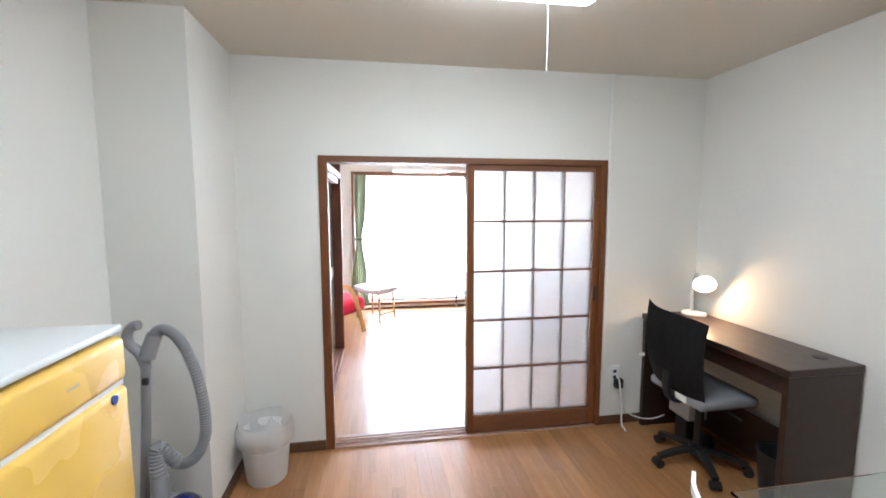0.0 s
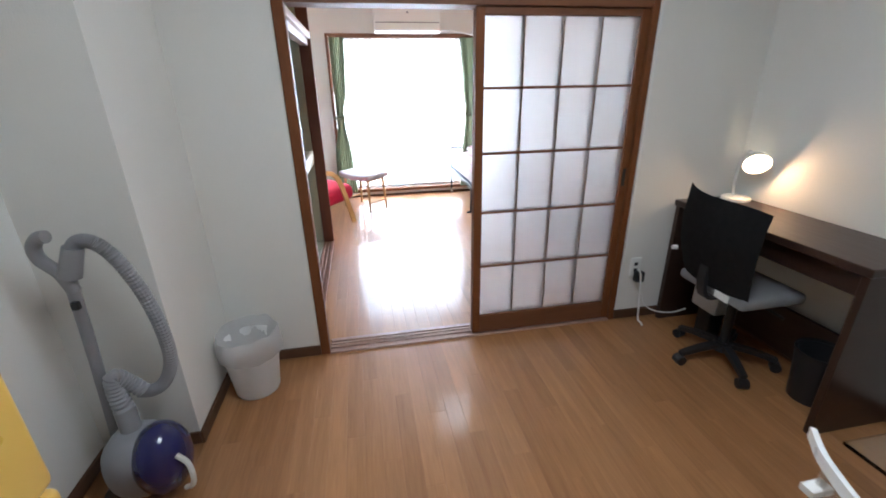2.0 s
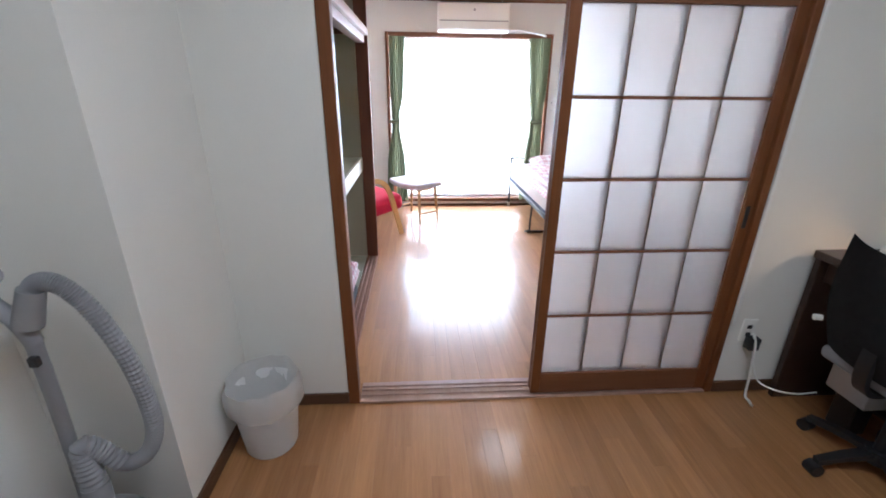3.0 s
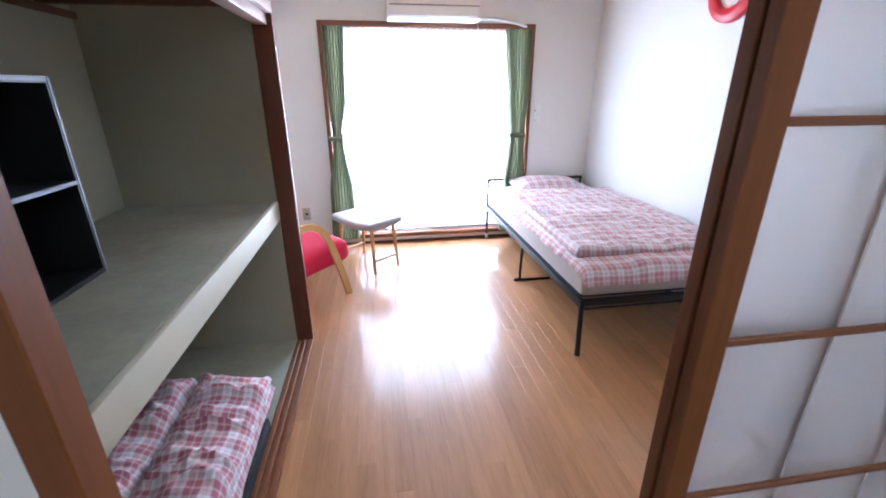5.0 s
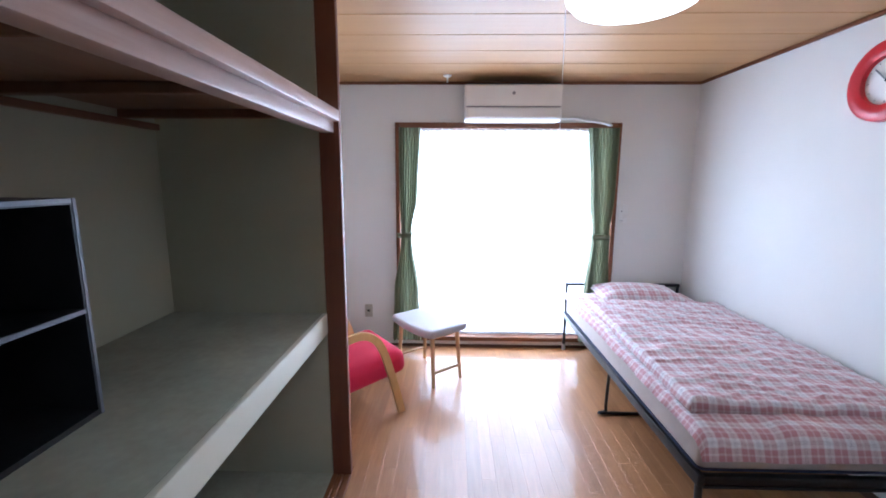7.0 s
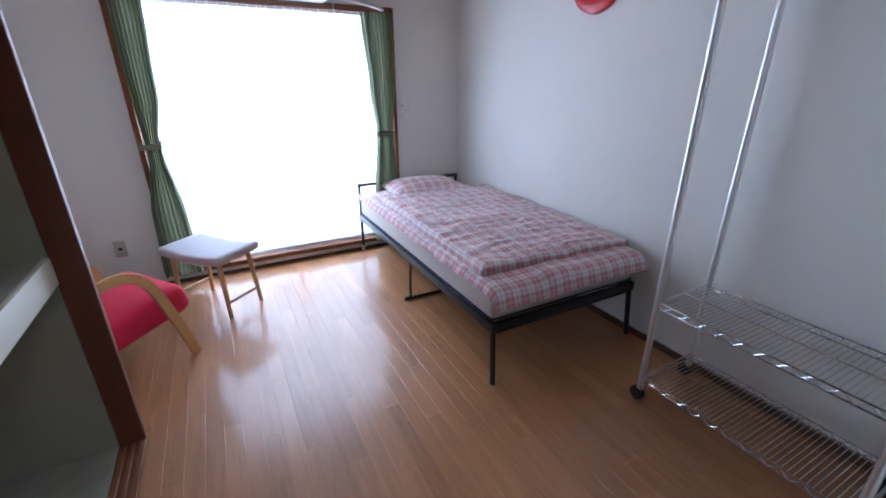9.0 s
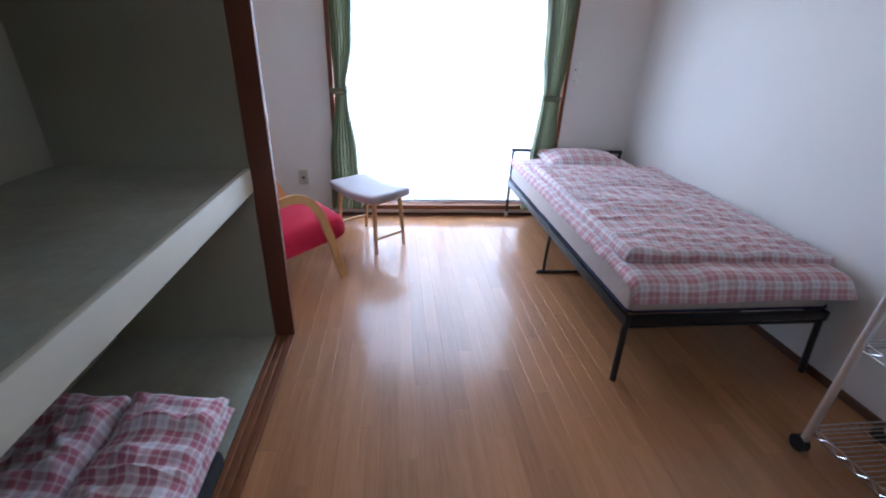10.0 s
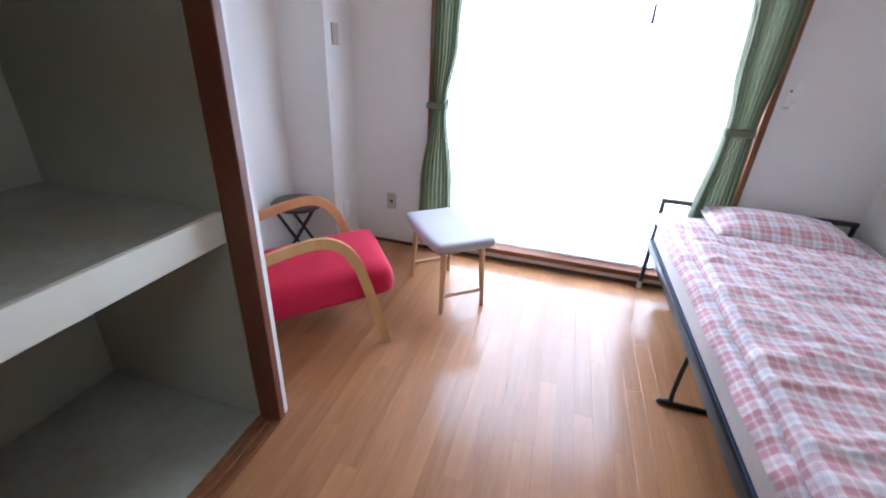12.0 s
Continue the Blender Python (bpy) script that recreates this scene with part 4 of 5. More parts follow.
# ---- armchair ----
arm = thing("armchair", "raspberry red armchair with bent birch arms", "armchair", pose(-0.495, 5.150, 0, 0, 0, -53.1))
bm = bmesh.new()
strip = lambda w, t: [(-w / 2, -t / 2), (w / 2, -t / 2), (w / 2, t / 2), (-w / 2, t / 2)]
for x in (-0.285, 0.285):
    line = spline([(x, 0.345, 0.0), (x, 0.305, 0.16), (x, 0.255, 0.34), (x, 0.21, 0.47), (x, 0.15, 0.555), (x, 0.06, 0.590), (x, -0.08, 0.565), (x, -0.25, 0.505), (x, -0.40, 0.43)], 7)
    b = sweep(bmesh.new(), line, strip(0.048, 0.022), up=(1, 0, 0.001))
    bmesh.ops.bevel(b, geom=[e for e in b.edges if e.calc_face_angle(0) > 0.8], offset=0.004, segments=2, affect="EDGES")
    part("arm", b, BIRCH, arm, smooth=50)
    line = spline([(x, -0.41, 0.0), (x, -0.39, 0.2), (x, -0.38, 0.43)], 6)
    part("back_leg", sweep(bmesh.new(), line, strip(0.045, 0.022), up=(1, 0, 0.001)), BIRCH, arm)
part("rail", rod(bmesh.new(), (-0.285, 0.262, 0.315), (0.285, 0.262, 0.315), 0.009), BIRCH, arm)
part("rail", rod(bmesh.new(), (-0.285, -0.388, 0.24), (0.285, -0.388, 0.24), 0.009), BIRCH, arm)
def cushion(w, d, h, r=0.035, crown=0.015, cuts=15):
    """Stuffed cushion: a block with round edges and a slightly domed top."""
    b = block(-w / 2, w / 2, -d / 2, d / 2, 0, h)
    bmesh.ops.subdivide_edges(b, edges=b.edges[:], cuts=cuts, use_grid_fill=True)
    ease = lambda q, half: math.copysign(half * math.sin(abs(q / half) * math.pi / 2), q)
    for v in b.verts:
        p = Vector((ease(v.co.x, w / 2), ease(v.co.y, d / 2), h / 2 + ease(v.co.z - h / 2, h / 2)))
        inner = Vector((max(-w / 2 + r, min(w / 2 - r, p.x)), max(-d / 2 + r, min(d / 2 - r, p.y)), max(r, min(h - r, p.z))))
        away = p - inner
        p = inner + (away.normalized() * r if away.length > 1e-6 else away)
        u, t = p.x / (w / 2), p.y / (d / 2)
        p.z += crown * (1 - u * u) * (1 - t * t) * (1 if p.z > h / 2 else 0)
        v.co = p
    return b
s = part("seat", cushion(0.54, 0.71, 0.165, 0.060, 0.022), RED_FABRIC, arm, smooth=60)
s.matrix_basis = pose(0, 0.060, 0.215, 8, 0, 0)
s = part("backrest", cushion(0.52, 0.50, 0.11), RED_FABRIC, arm, smooth=60)
s.matrix_basis = pose(0, -0.36, 0.435, 60, 0, 0)

# ---- wall hook beside the window ----
hk = thing("wall_hook", "small pale plastic wall hook with a blue mark", "hook")
part("plate", block(1.745, 1.773, WIN - 0.006, WIN, 1.180, 1.295, 0.002), WHITE_PLASTIC, hk)
part("prong", rod(bmesh.new(), (1.745, WIN - 0.012, 1.187), (1.773, WIN - 0.012, 1.185), 0.004), ALU, hk)
part("mark", rod(bmesh.new(), (1.759, WIN - 0.009, 1.270), (1.759, WIN - 0.005, 1.270), 0.006), PIPING, hk, "blue mark")

# ---- stool ----
st = thing("stool", "pale grey upholstered stool with oak legs", "stool", pose(0.0985, 5.718, 0, 0, 0, -49))
b = cushion(0.535, 0.355, 0.062, 0.026, 0.006)
for v in b.verts:
    v.co.z += 0.030 * (v.co.x / 0.267) ** 2
s = part("seat", b, GREY_FABRIC, st, smooth=60)
s.location = (0, 0, 0.365)
for x in (-1, 1):
    for y in (-1, 1):
        part("leg", rod(bmesh.new(), (0.232 * x, 0.134 * y, 0), (0.200 * x, 0.120 * y, 0.390), 0.0125, 0.018, sides=14), OAK, st)
    part("stretcher", rod(bmesh.new(), (0.223 * x, -0.130, 0.11), (0.223 * x, 0.130, 0.11), 0.011), OAK, st)
part("apron", block(-0.195, 0.195, -0.10, 0.10, 0.358, 0.377, 0.003), OAK, st)

# ---- folding stool ----
fs = thing("folding_stool", "round black folding stool behind the armchair", "stool", pose(-0.905, 5.70, 0, 0, 0, 20))
part("seat", lathe(bmesh.new(), [(0.001, 0.455), (0.14, 0.455), (0.152, 0.445), (0.155, 0.43), (0.145, 0.42), (0.001, 0.42)], 36), material("brown_black_vinyl", (0.08, 0.05, 0.045), rough=0.4, scale=10, bump=0.2), fs, smooth=50)
part("rim", lathe(bmesh.new(), [(0.154, 0.425), (0.161, 0.430), (0.161, 0.442), (0.154, 0.446)], 36), BLACK_STEEL, fs)
for y in (-0.10, 0.10):
    for s in (-1, 1):
        part("leg", rod(bmesh.new(), (0.14 * s, y, 0), (-0.11 * s, y, 0.42), 0.010), BLACK_STEEL, fs)
for s in (-1, 1):
    part("crossbar", rod(bmesh.new(), (0.14 * s, -0.10, 0.010), (0.14 * s, 0.10, 0.010), 0.009), BLACK_STEEL, fs)


# ---- dining room: desk ----
DX0, DX1, DY0, DY1, DZ = 1.882, EAST - 0.014, 1.560, 2.590, 0.782
desk = thing("desk", "dark brown laminate desk against the wall", "desk")
part("top", block(DX0, DX1, DY0, DY1, DZ - 0.035, DZ, 0.003), DESK, desk)
part("side_panel", block(DX0 + 0.008, DX1, DY0 + 0.006, DY0 + 0.036, 0, DZ - 0.036, 0.002), DESK, desk)
part("side_panel", block(DX0 + 0.008, DX1, DY1 - 0.036, DY1 - 0.006, 0, DZ - 0.036, 0.002), DESK, desk)
part("apron", block(DX0 + 0.05, DX0 + 0.07, DY0 + 0.037, DY1 - 0.037, DZ - 0.14, DZ - 0.037, 0.002), DESK, desk)
part("lower_rail", block(DX1 - 0.05, DX1 - 0.03, DY0 + 0.037, DY1 - 0.037, 0.05, 0.30, 0.002), DESK, desk)
part("cable_cap", rod(bmesh.new(), (DX1 - 0.10, DY0 + 0.12, DZ), (DX1 - 0.10, DY0 + 0.12, DZ + 0.004), 0.03, sides=24), BLACK_PLASTIC, desk, "round black cable cap")
tray = tagged(new("cable_box", mesh_of("cable_box", block(2.00, 2.13, 2.26, 2.44, 0.17, 0.30, 0.008, 2), GREY_PLASTIC)), "pale grey box hanging under the desk by its cable", "box")
tray.data.materials[0] = material("pale_grey_box", (0.55, 0.54, 0.55), rough=0.6)
bracket = part("bracket", block(2.10, 2.23, 2.33, 2.36, 0.29, 0.32), BLACK_STEEL, tray)
part("stand", block(2.02, 2.11, 2.30, 2.40, 0, 0.171, 0.004), BLACK_PLASTIC, tray)
bin2 = tagged(new("desk_bin", mesh_of("desk_bin", lathe(bmesh.new(), [(0.001, 0), (0.085, 0), (0.105, 0.26), (0.110, 0.262), (0.110, 0.25), (0.098, 0.25), (0.08, 0.01), (0.001, 0.01)], 28), BLACK_PLASTIC)), "black round waste bin under the desk", "bin")
bin2.location = (2.12, 1.765, 0)

# ---- desk lamp ----
dl = thing("desk_lamp", "small white desk lamp, lit, on the desk", "desk lamp", pose(2.205, 2.505, DZ))
part("base", lathe(bmesh.new(), [(0.001, 0), (0.075, 0), (0.075, 0.012), (0.068, 0.020), (0.001, 0.022)], 36), WHITE_STEEL, dl)
part("stem", tube([(0, 0.02, 0.02), (0.0, 0.035, 0.11), (-0.005, 0.02, 0.215), (-0.015, -0.02, 0.275), (-0.03, -0.06, 0.280)], 0.008), WHITE_STEEL, dl)
shade = part("shade", lathe(bmesh.new(), [(0.020, 0.075), (0.030, 0.070), (0.052, 0.040), (0.066, 0.0), (0.064, 0.0), (0.050, 0.038), (0.028, 0.066), (0.018, 0.070)], 36), WHITE_STEEL, dl, smooth=60)
shade.matrix_basis = look((-0.02, -0.10, 0.220), (-0.49, -0.83, -0.280))

bulb = part("bulb", lathe(bmesh.new(), [(0.001, 0.026), (0.024, 0.029), (0.034, 0.036), (0.032, 0.044), (0.018, 0.058), (0.001, 0.060)], 28), BULB_GLOW, shade, "glowing warm bulb", smooth=60)
DESK_LIGHT = lamp("desk_lamp_light", "POINT", Matrix.Translation((2.193, 2.417, 1.0105)), 5.5, (1.0, 0.56, 0.25), size=0.03)

# ---- office chair ----
oc = thing("office_chair", "black mesh office chair on casters at the desk", "office chair", pose(1.945, 2.115, 0, 0, 0, 0))
part("column", rod(bmesh.new(), (0, 0, 0.08), (0, 0, 0.42), 0.024, sides=16), BLACK_PLASTIC, oc)
part("hub", rod(bmesh.new(), (0, 0, 0.06), (0, 0, 0.115), 0.045, sides=18), BLACK_PLASTIC, oc)
for i in range(5):
    a = radians(178 + 72 * i)
    dx, dy = math.cos(a), math.sin(a)
    b = sweep(bmesh.new(), spline([(0.03 * dx, 0.03 * dy, 0.095), (0.14 * dx, 0.14 * dy, 0.085), (0.245 * dx, 0.245 * dy, 0.062)], 5), lambda k: strip(0.045 - 0.0015 * k, 0.026))
    sp = part("base_spoke", b, BLACK_PLASTIC, oc)
    q = Vector((0.245 * dx, 0.245 * dy, 0.026))
    side = Vector((-dy, dx, 0)) * 0.024
    part("caster", rod(bmesh.new(), q - side, q + side, 0.026, sides=18), BLACK_PLASTIC, sp)
s = part("seat", cushion(0.36, 0.42, 0.06, 0.025), material("grey_seat_fabric", (0.26, 0.26, 0.27), (0.20, 0.20, 0.21), rough=0.9, scale=14, bump=0.4, bump_scale=240), oc, "grey fabric seat", smooth=60)
s.location = (0.0, 0, 0.42)
part("under_plate", block(-0.11, 0.09, -0.08, 0.08, 0.395, 0.42, 0.006), BLACK_PLASTIC, oc)
part("back_spine", sweep(bmesh.new(), spline([(-0.08, 0, 0.405), (-0.19, 0, 0.41), (-0.225, 0, 0.50), (-0.215, 0, 0.66)], 6), strip(0.05, 0.02)), BLACK_PLASTIC, oc)
b = bmesh.new()
n, g = 14, []
for i in range(n + 1):
    row = []
    for j in range(n + 1):
        u, w = j / n * 2 - 1, i / n
        wide = 0.235 - 0.03 * (1 - w) + 0.012 * math.sin(math.pi * w)
        z = 0.475 + 0.445 * w + (0.022 * max(0, u) ** 3 - 0.02 * max(0, -u) ** 3 if w > 0.9 else 0)
        row.append(b.verts.new((-0.205 + 0.05 * u * u - 0.03 * math.sin(math.pi * w) - 0.03 * w, wide * u, z)))
    g.append(row)
for i in range(n):
    for j in range(n):
        b.faces.new((g[i][j], g[i][j + 1], g[i + 1][j + 1], g[i + 1][j]))
bmesh.ops.solidify(b, geom=b.faces[:], thickness=0.022)
part("backrest", b, BLACK_MESH, oc, smooth=50)
part("lever", rod(bmesh.new(), (0.02, -0.08, 0.40), (0.03, -0.24, 0.385), 0.007), BLACK_PLASTIC, oc)
part("tag", block(-0.262, -0.259, -0.20, -0.12, 0.478, 0.512), PAPER, oc, "white label on the chair back")
part("back_knob", rod(bmesh.new(), (-0.225, 0.205, 0.60), (-0.25, 0.212, 0.60), 0.012), WHITE_PLASTIC, oc, "small white knob")

# ---- waste bin ----
wb = thing("waste_bin", "milky translucent plastic waste bin lined with a bag", "waste bin", pose(-0.512, 2.395, 0))
part("bucket", lathe(bmesh.new(), [(0.001, 0.004), (0.100, 0.0), (0.105, 0.01), (0.125, 0.20), (0.138, 0.285), (0.144, 0.29), (0.140, 0.295), (0.132, 0.285), (0.120, 0.20), (0.100, 0.012)], 40), BIN_SHEET, wb, smooth=60)
b = lathe(bmesh.new(), [(0.001, 0.02), (0.09, 0.022), (0.112, 0.20), (0.128, 0.285), (0.130, 0.325), (0.137, 0.340), (0.148, 0.310), (0.150, 0.265), (0.146, 0.220)], 56)
for v in b.verts:
    k = noise.noise(v.co * 22)
    v.co += Vector((v.co.x, v.co.y, 0)).normalized() * 0.012 * k + Vector((0, 0, 0.022 * noise.noise(v.co * 13) * (v.co.z > 0.25)))
part("liner_bag", b, BAG_SHEET, wb, "thin crinkled liner bag", smooth=70)

# ---- refrigerator ----
fr = thing("refrigerator", "yellow-doored white refrigerator beside the wall", "refrigerator")
FX0, FX1, FY0, FY1, FZ = -1.03, -0.615, 0.66, 1.265, 1.190
part("body", block(FX0, FX1, FY0, FY1, 0.02, FZ - 0.02, 0.01, 2), ENAMEL, fr)
part("top_panel", block(FX0, FX1 + 0.052, FY0 - 0.004, FY1 + 0.004, FZ - 0.019, FZ, 0.006, 2), ENAMEL, fr)
d = part("upper_door", block(FX1 + 0.006, FX1 + 0.06, FY0, FY1, 1.042, FZ - 0.028, 0.018, 4), YELLOW, fr, "yellow freezer door")
part("badge", rod(bmesh.new(), (FX1 + 0.058, FY1 - 0.07, 1.012), (FX1 + 0.064, FY1 - 0.07, 1.012), 0.012, sides=18), material("bright_blue_plastic", (0.03, 0.10, 0.42), rough=0.3), d, "small blue round badge")
part("lower_door", block(FX1 + 0.006, FX1 + 0.06, FY0, FY1, 0.694, 1.030, 0.018, 4), YELLOW, fr, "yellow refrigerator door")
part("drawer_front", block(FX1 + 0.006, FX1 + 0.06, FY0, FY1, 0.07, 0.684, 0.018, 4), YELLOW, fr, "yellow bottom door")
part("scuff", block(FX1 + 0.0598, FX1 + 0.0604, FY1 - 0.225, FY1 - 0.185, 1.100, 1.106), BEIGE_PLASTIC, fr, "faint grey scuff")
part("door_gap", block(FX1, FX1 + 0.048, FY0 + 0.004, FY1 - 0.004, 1.029, 1.043), WHITE_PLASTIC, fr, "pale strip between the doors")
part("gasket", block(FX1 - 0.001, FX1 + 0.007, FY0 + 0.006, FY1 - 0.006, 0.08, FZ - 0.03), GREY_PLASTIC, fr)
for x in (FX0 + 0.05, FX1 - 0.05):
    for y in (FY0 + 0.05, FY1 - 0.05):
        part("foot", rod(bmesh.new(), (x, y, 0), (x, y, 0.022), 0.018), BLACK_PLASTIC, fr)

# ---- vacuum cleaner ----
vc = thing("vacuum_cleaner", "grey and blue canister vacuum cleaner standing on end", "vacuum cleaner", Matrix.Translation((0.01, 0, 0)) @ Matrix.Scale(0.96, 4))
b = bmesh.new()
bmesh.ops.create_uvsphere(b, u_segments=28, v_segments=18, radius=1.0)
for v in b.verts:
    x, y, z = v.co
    v.co = Vector((-0.845 + 0.115 * math.copysign(abs(x) ** 0.8, x), 1.955 + 0.115 * math.copysign(abs(y) ** 0.8, y), 0.145 + 0.145 * math.copysign(abs(z) ** 0.8, z)))
part("body", b, GREY_PLASTIC, vc, smooth=70)
b = bmesh.new()
bmesh.ops.create_uvsphere(b, u_segments=28, v_segments=18, radius=1.0)
for v in b.verts:
    x, y, z = v.co
    v.co = Vector((-0.755 + 0.100 * x, 1.930 + 0.118 * y, 0.160 + 0.150 * z))
cover = part("cover", b, BLUE_GLOSS, vc, "glossy blue cover", smooth=80)
part("handle", tube([(-0.675, 1.87, 0.215), (-0.640, 1.86, 0.18), (-0.632, 1.855, 0.12), (-0.645, 1.86, 0.07), (-0.675, 1.87, 0.05)], 0.010), WHITE_PLASTIC, cover, "white carrying handle")
for y in (1.865, 2.02):
    part("wheel", rod(bmesh.new(), (-0.90, y, 0.055), (-0.90, y + 0.022, 0.055), 0.055, sides=24), BLACK_PLASTIC, vc)
part("hose_socket", rod(bmesh.new(), (-0.850, 1.965, 0.27), (-0.862, 1.985, 0.365), 0.036, sides=20), GREY_PLASTIC, vc)
HOSE = [(-0.862, 1.985, 0.36), (-0.873, 1.995, 0.44), (-0.868, 2.0, 0.50), (-0.84, 2.02, 0.46), (-0.80, 2.03, 0.40), (-0.735, 2.04, 0.42), (-0.69, 2.045, 0.51), (-0.685, 2.045, 0.64), (-0.705, 2.04, 0.80), (-0.745, 2.03, 0.94), (-0.79, 2.02, 1.015), (-0.835, 2.01, 1.03), (-0.865, 2.0, 0.985)]
line = spline(HOSE, 22)
part("hose", sweep(bmesh.new(), line, lambda k: circle(0.0255 if k % 2 else 0.0215, 12)), GREY_PLASTIC, vc, "ribbed grey hose", smooth=25)
part("elbow", sweep(bmesh.new(), spline(HOSE[:5], 9), lambda k: circle((0.036 if k % 2 else 0.031) - 0.00015 * k, 14)), GREY_PLASTIC, vc, "ribbed grey elbow", smooth=25)
part("hose_cuff", rod(bmesh.new(), (-0.850, 2.005, 1.015), (-0.885, 1.998, 0.915), 0.030, 0.034, sides=18), GREY_PLASTIC, vc)
part("wand", tube([(-0.890, 2.0, 0.90), (-0.918, 2.02, 0.60), (-0.952, 2.035, 0.25), (-0.970, 2.04, 0.04)], 0.0195, 6, 14), GREY_PLASTIC, vc)
part("grip", tube([(-0.888, 2.0, 0.86), (-0.908, 1.995, 0.93), (-0.945, 1.99, 0.985), (-0.945, 1.985, 1.03), (-0.92, 1.98, 1.06), (-0.895, 1.975, 1.065)], 0.021, 8, 14), GREY_PLASTIC, vc)
part("nozzle", block(-1.03, -0.86, 2.01, 2.10, 0.0, 0.045, 0.012, 3), GREY_PLASTIC, vc)
part("clip", block(-0.90, -0.875, 1.97, 1.99, 0.80, 0.83, 0.004), BLACK_PLASTIC, vc)

# ---- glass table and white chair ----
tb = thing("glass_table", "clear glass dining table on a white tubular frame", "table")
TX0, TX1, TY0, TY1, TZ = 1.078, 1.93, 0.18, 1.020, 0.700
top = part("tabletop", block(TX0, TX1, TY0, TY1, TZ - 0.010, TZ, 0.002), TABLE_GLASS, tb, "clear glass top with green edges")
for x, y in ((TX0 + 0.13, TY1 - 0.07), (TX1 - 0.12, TY1 - 0.07), (TX0 + 0.13, TY0 + 0.10), (TX1 - 0.12, TY0 + 0.10)):
    l = part("leg", rod(bmesh.new(), (x, y, 0), (x, y, TZ - 0.03), 0.013, sides=16), WHITE_STEEL, tb)
    part("disc", rod(bmesh.new(), (x, y, TZ - 0.03), (x, y, TZ - 0.0105), 0.028, sides=20), CHROME, l, "clear round support disc")
for a, b2 in (((TX0 + 0.13, TY1 - 0.07), (TX1 - 0.12, TY1 - 0.07)), ((TX0 + 0.13, TY0 + 0.10), (TX1 - 0.12, TY0 + 0.10))):
    part("frame_tube", rod(bmesh.new(), (*a, TZ - 0.045), (*b2, TZ - 0.045), 0.011, sides=14), WHITE_STEEL, tb)
ch = thing("dining_chair", "white tubular dining chair with a milky back panel", "dining chair", Matrix.Translation((-0.05, -0.067, 0)) @ Matrix.Diagonal((1, 1, 0.975, 1)))
ARC = [(0.985, 1.060, 0.80), (0.925, 0.985, 0.81), (0.872, 0.86, 0.815), (0.855, 0.74, 0.815), (0.872, 0.62, 0.815), (0.925, 0.50, 0.81), (0.985, 0.425, 0.80)]
part("back_rail", sweep(bmesh.new(), spline(ARC, 7), strip(0.010, 0.024)), WHITE_STEEL, ch, smooth=50)
b = bmesh.new()
line = spline(ARC[1:-1], 6)
lo = [b.verts.new(p + Vector((0.012, 0, -0.28))) for p in line]
hi = [b.verts.new(p + Vector((0, 0, -0.012))) for p in line]
for i in range(len(line) - 1):
    b.faces.new((lo[i], lo[i + 1], hi[i + 1], hi[i]))
bmesh.ops.solidify(b, geom=b.faces[:], thickness=0.004)
part("back_panel", b, CREAM_SHEET, ch, "milky translucent back panel", smooth=50)
for y in (0.985, 0.50):
    part("back_leg", rod(bmesh.new(), (0.93, y, 0.0), (0.93, y, 0.80), 0.008, sides=12), CREAM_SHEET, ch, "milky acrylic leg")
    part("front_leg", rod(bmesh.new(), (1.30, y - 0.03 if y > 0.7 else y + 0.03, 0.0), (1.28, y - 0.03 if y > 0.7 else y + 0.03, 0.44), 0.010, sides=12), WHITE_STEEL, ch)
    part("bracket", block(0.90, 0.945, y - 0.012, y + 0.012, 0.745, 0.760), WHITE_STEEL, ch)
part("seat", block(0.92, 1.31, 0.52, 0.965, 0.435, 0.455, 0.008, 2), WHITE_STEEL, ch)


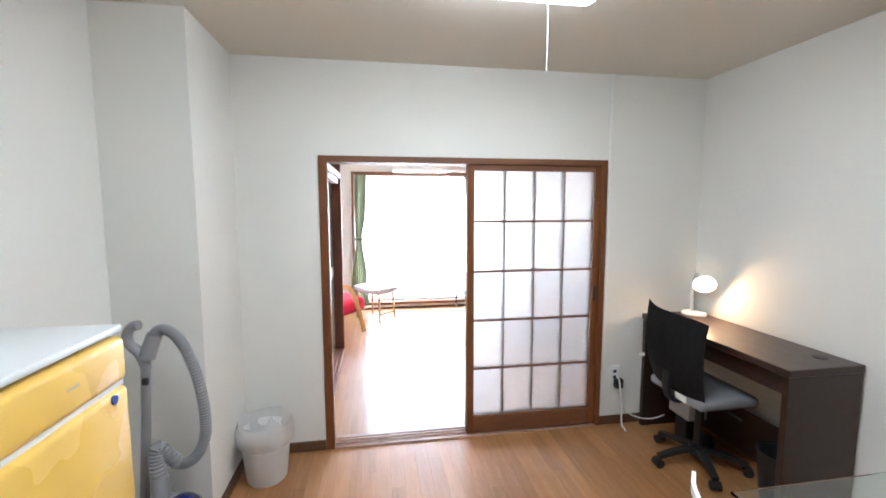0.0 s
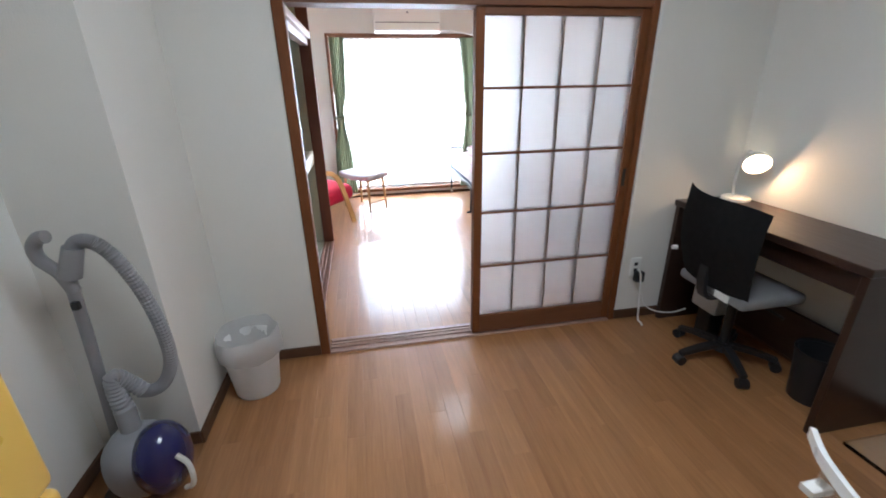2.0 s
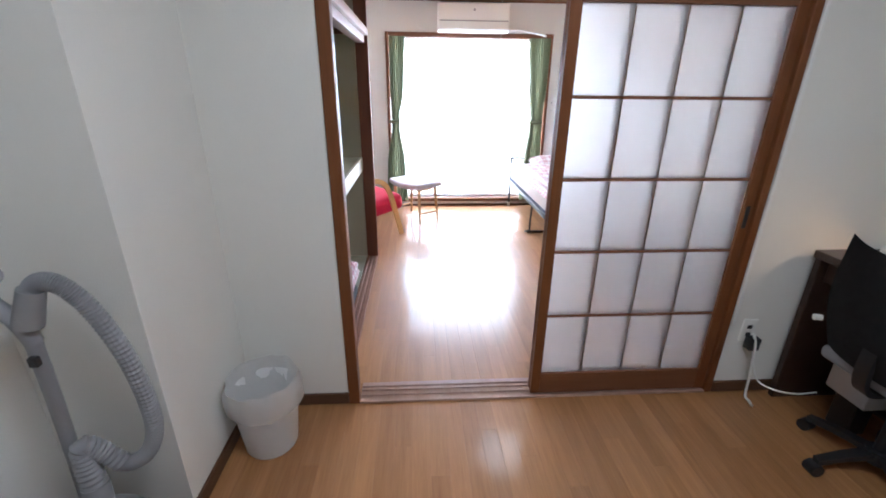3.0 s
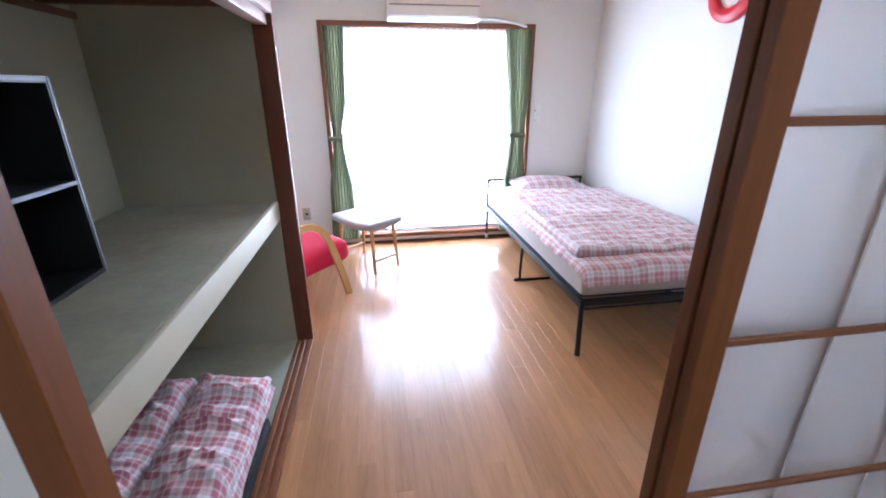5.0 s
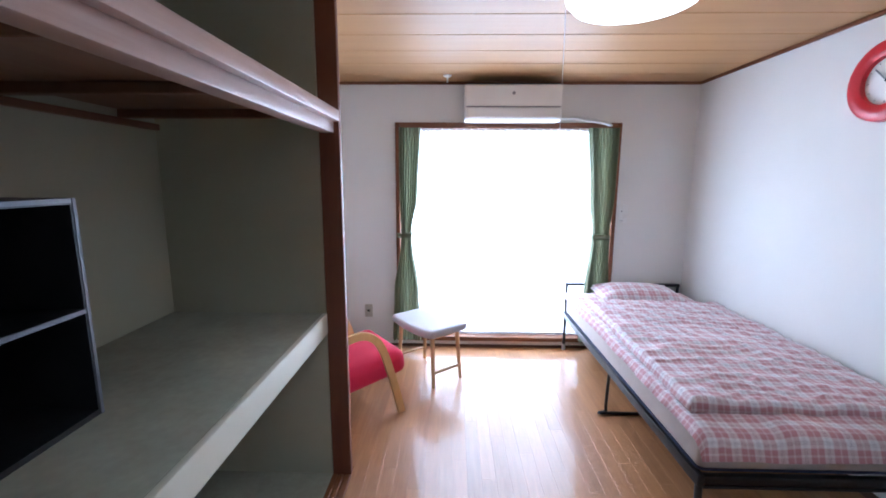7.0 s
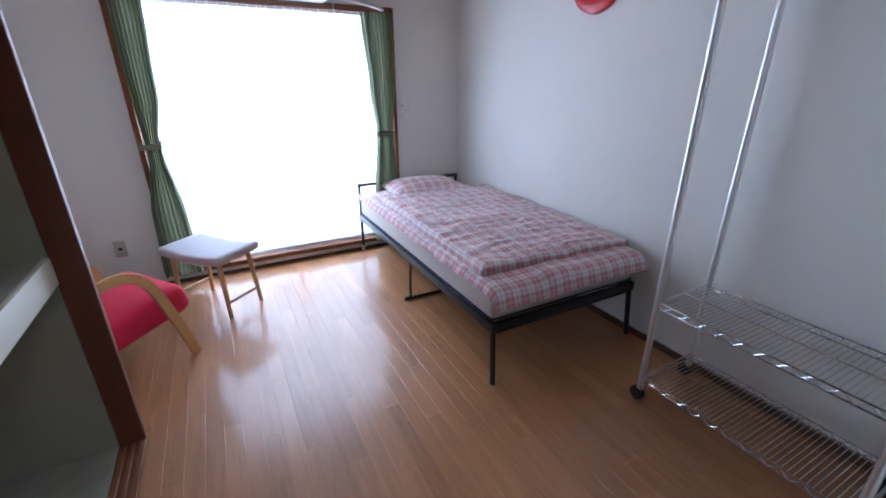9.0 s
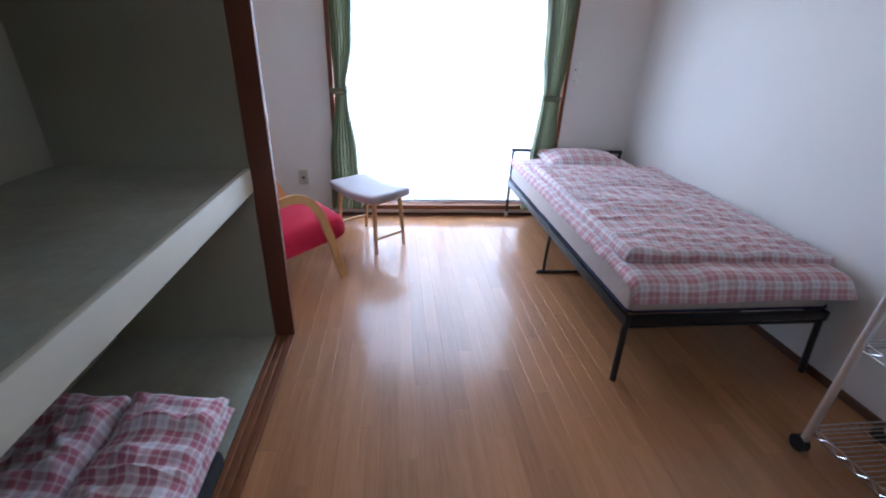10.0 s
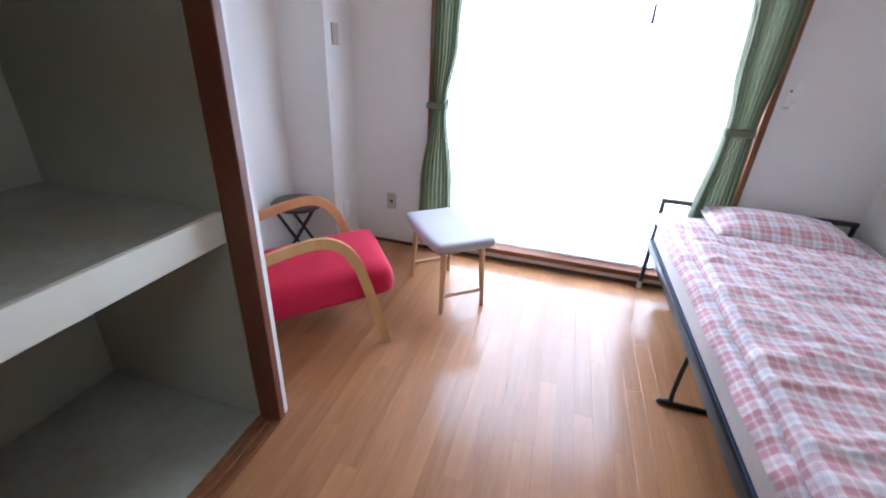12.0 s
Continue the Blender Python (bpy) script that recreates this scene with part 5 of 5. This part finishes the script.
# ---- floor boards, last ----
floor = bpy.data.objects["floor"]
BW = 0.0758
plank_meshes = {}
def plank_mesh(length):
    key = round(length, 3)
    if key not in plank_meshes:
        b = bmesh.new()
        w, c, e = BW - 0.0001, 0.0014, 0.0052
        lower = [b.verts.new(v) for v in ((0.0001, 0.0001, -0.004), (w, 0.0001, -0.004), (w, length - 0.0001, -0.004), (0.0001, length - 0.0001, -0.004))]
        sides = [b.verts.new((v.co.x, v.co.y, -0.0004)) for v in lower]
        upper = [b.verts.new(v) for v in ((0.0001 + c, 0.0001 + e, 0), (w - c, 0.0001 + e, 0), (w - c, length - 0.0001 - e, 0), (0.0001 + c, length - 0.0001 - e, 0))]
        for r0, r1 in ((lower, sides), (sides, upper)):
            for i in range(4):
                b.faces.new((r0[i], r0[(i + 1) % 4], r1[(i + 1) % 4], r1[i]))
        b.faces.new(upper)
        plank_meshes[key] = mesh_of("plank", b, PLANK, 0)
    return plank_meshes[key]
rest = bmesh.new()
rnd = random.Random(11)
def lay(x0, x1, y0, y1, far=None):
    """Strip flooring along y; what lies outside the walked stretch goes into one sheet of strips."""
    n = math.ceil((x1 - x0) / BW - 1e-6)
    for i in range(n):
        x = x0 + i * BW
        y = y0
        cut = ((i * 5) % 12) * 0.0758 + 0.15
        while y < y1 - 1e-6:
            length = min(cut if y == y0 else 0.909, y1 - y)
            if y1 - y - length < 0.08:
                length = y1 - y
            length = round(length, 3)
            if far and far(x, y, y + length):
                box(rest, x + 0.0008, min(x + BW - 0.0008, x1), y + 0.0008, y + length - 0.0008, -0.004, 0.0)
            else:
                p = new("plank", plank_mesh(length))
                p.parent, p.location = floor, (x, y, 0)
                if x + BW > x1:
                    p.scale.x = (x1 - x) / BW
            y += length
lay(LEFT, EAST, BACK, P0 - 0.012, lambda x, a, b: b < 0.9 or x > 1.95 or x < -0.7)
lay(-0.236, RIGHT, P1 + 0.012, WIN, lambda x, a, b: x > 2.0)
lay(AL, -0.236, CEND + 0.066, WIN, lambda x, a, b: x < -0.7)
r = new("far_planks", mesh_of("far_planks", rest, PLANK, 0))
r.parent = floor
tagged(r, kind="stuff")
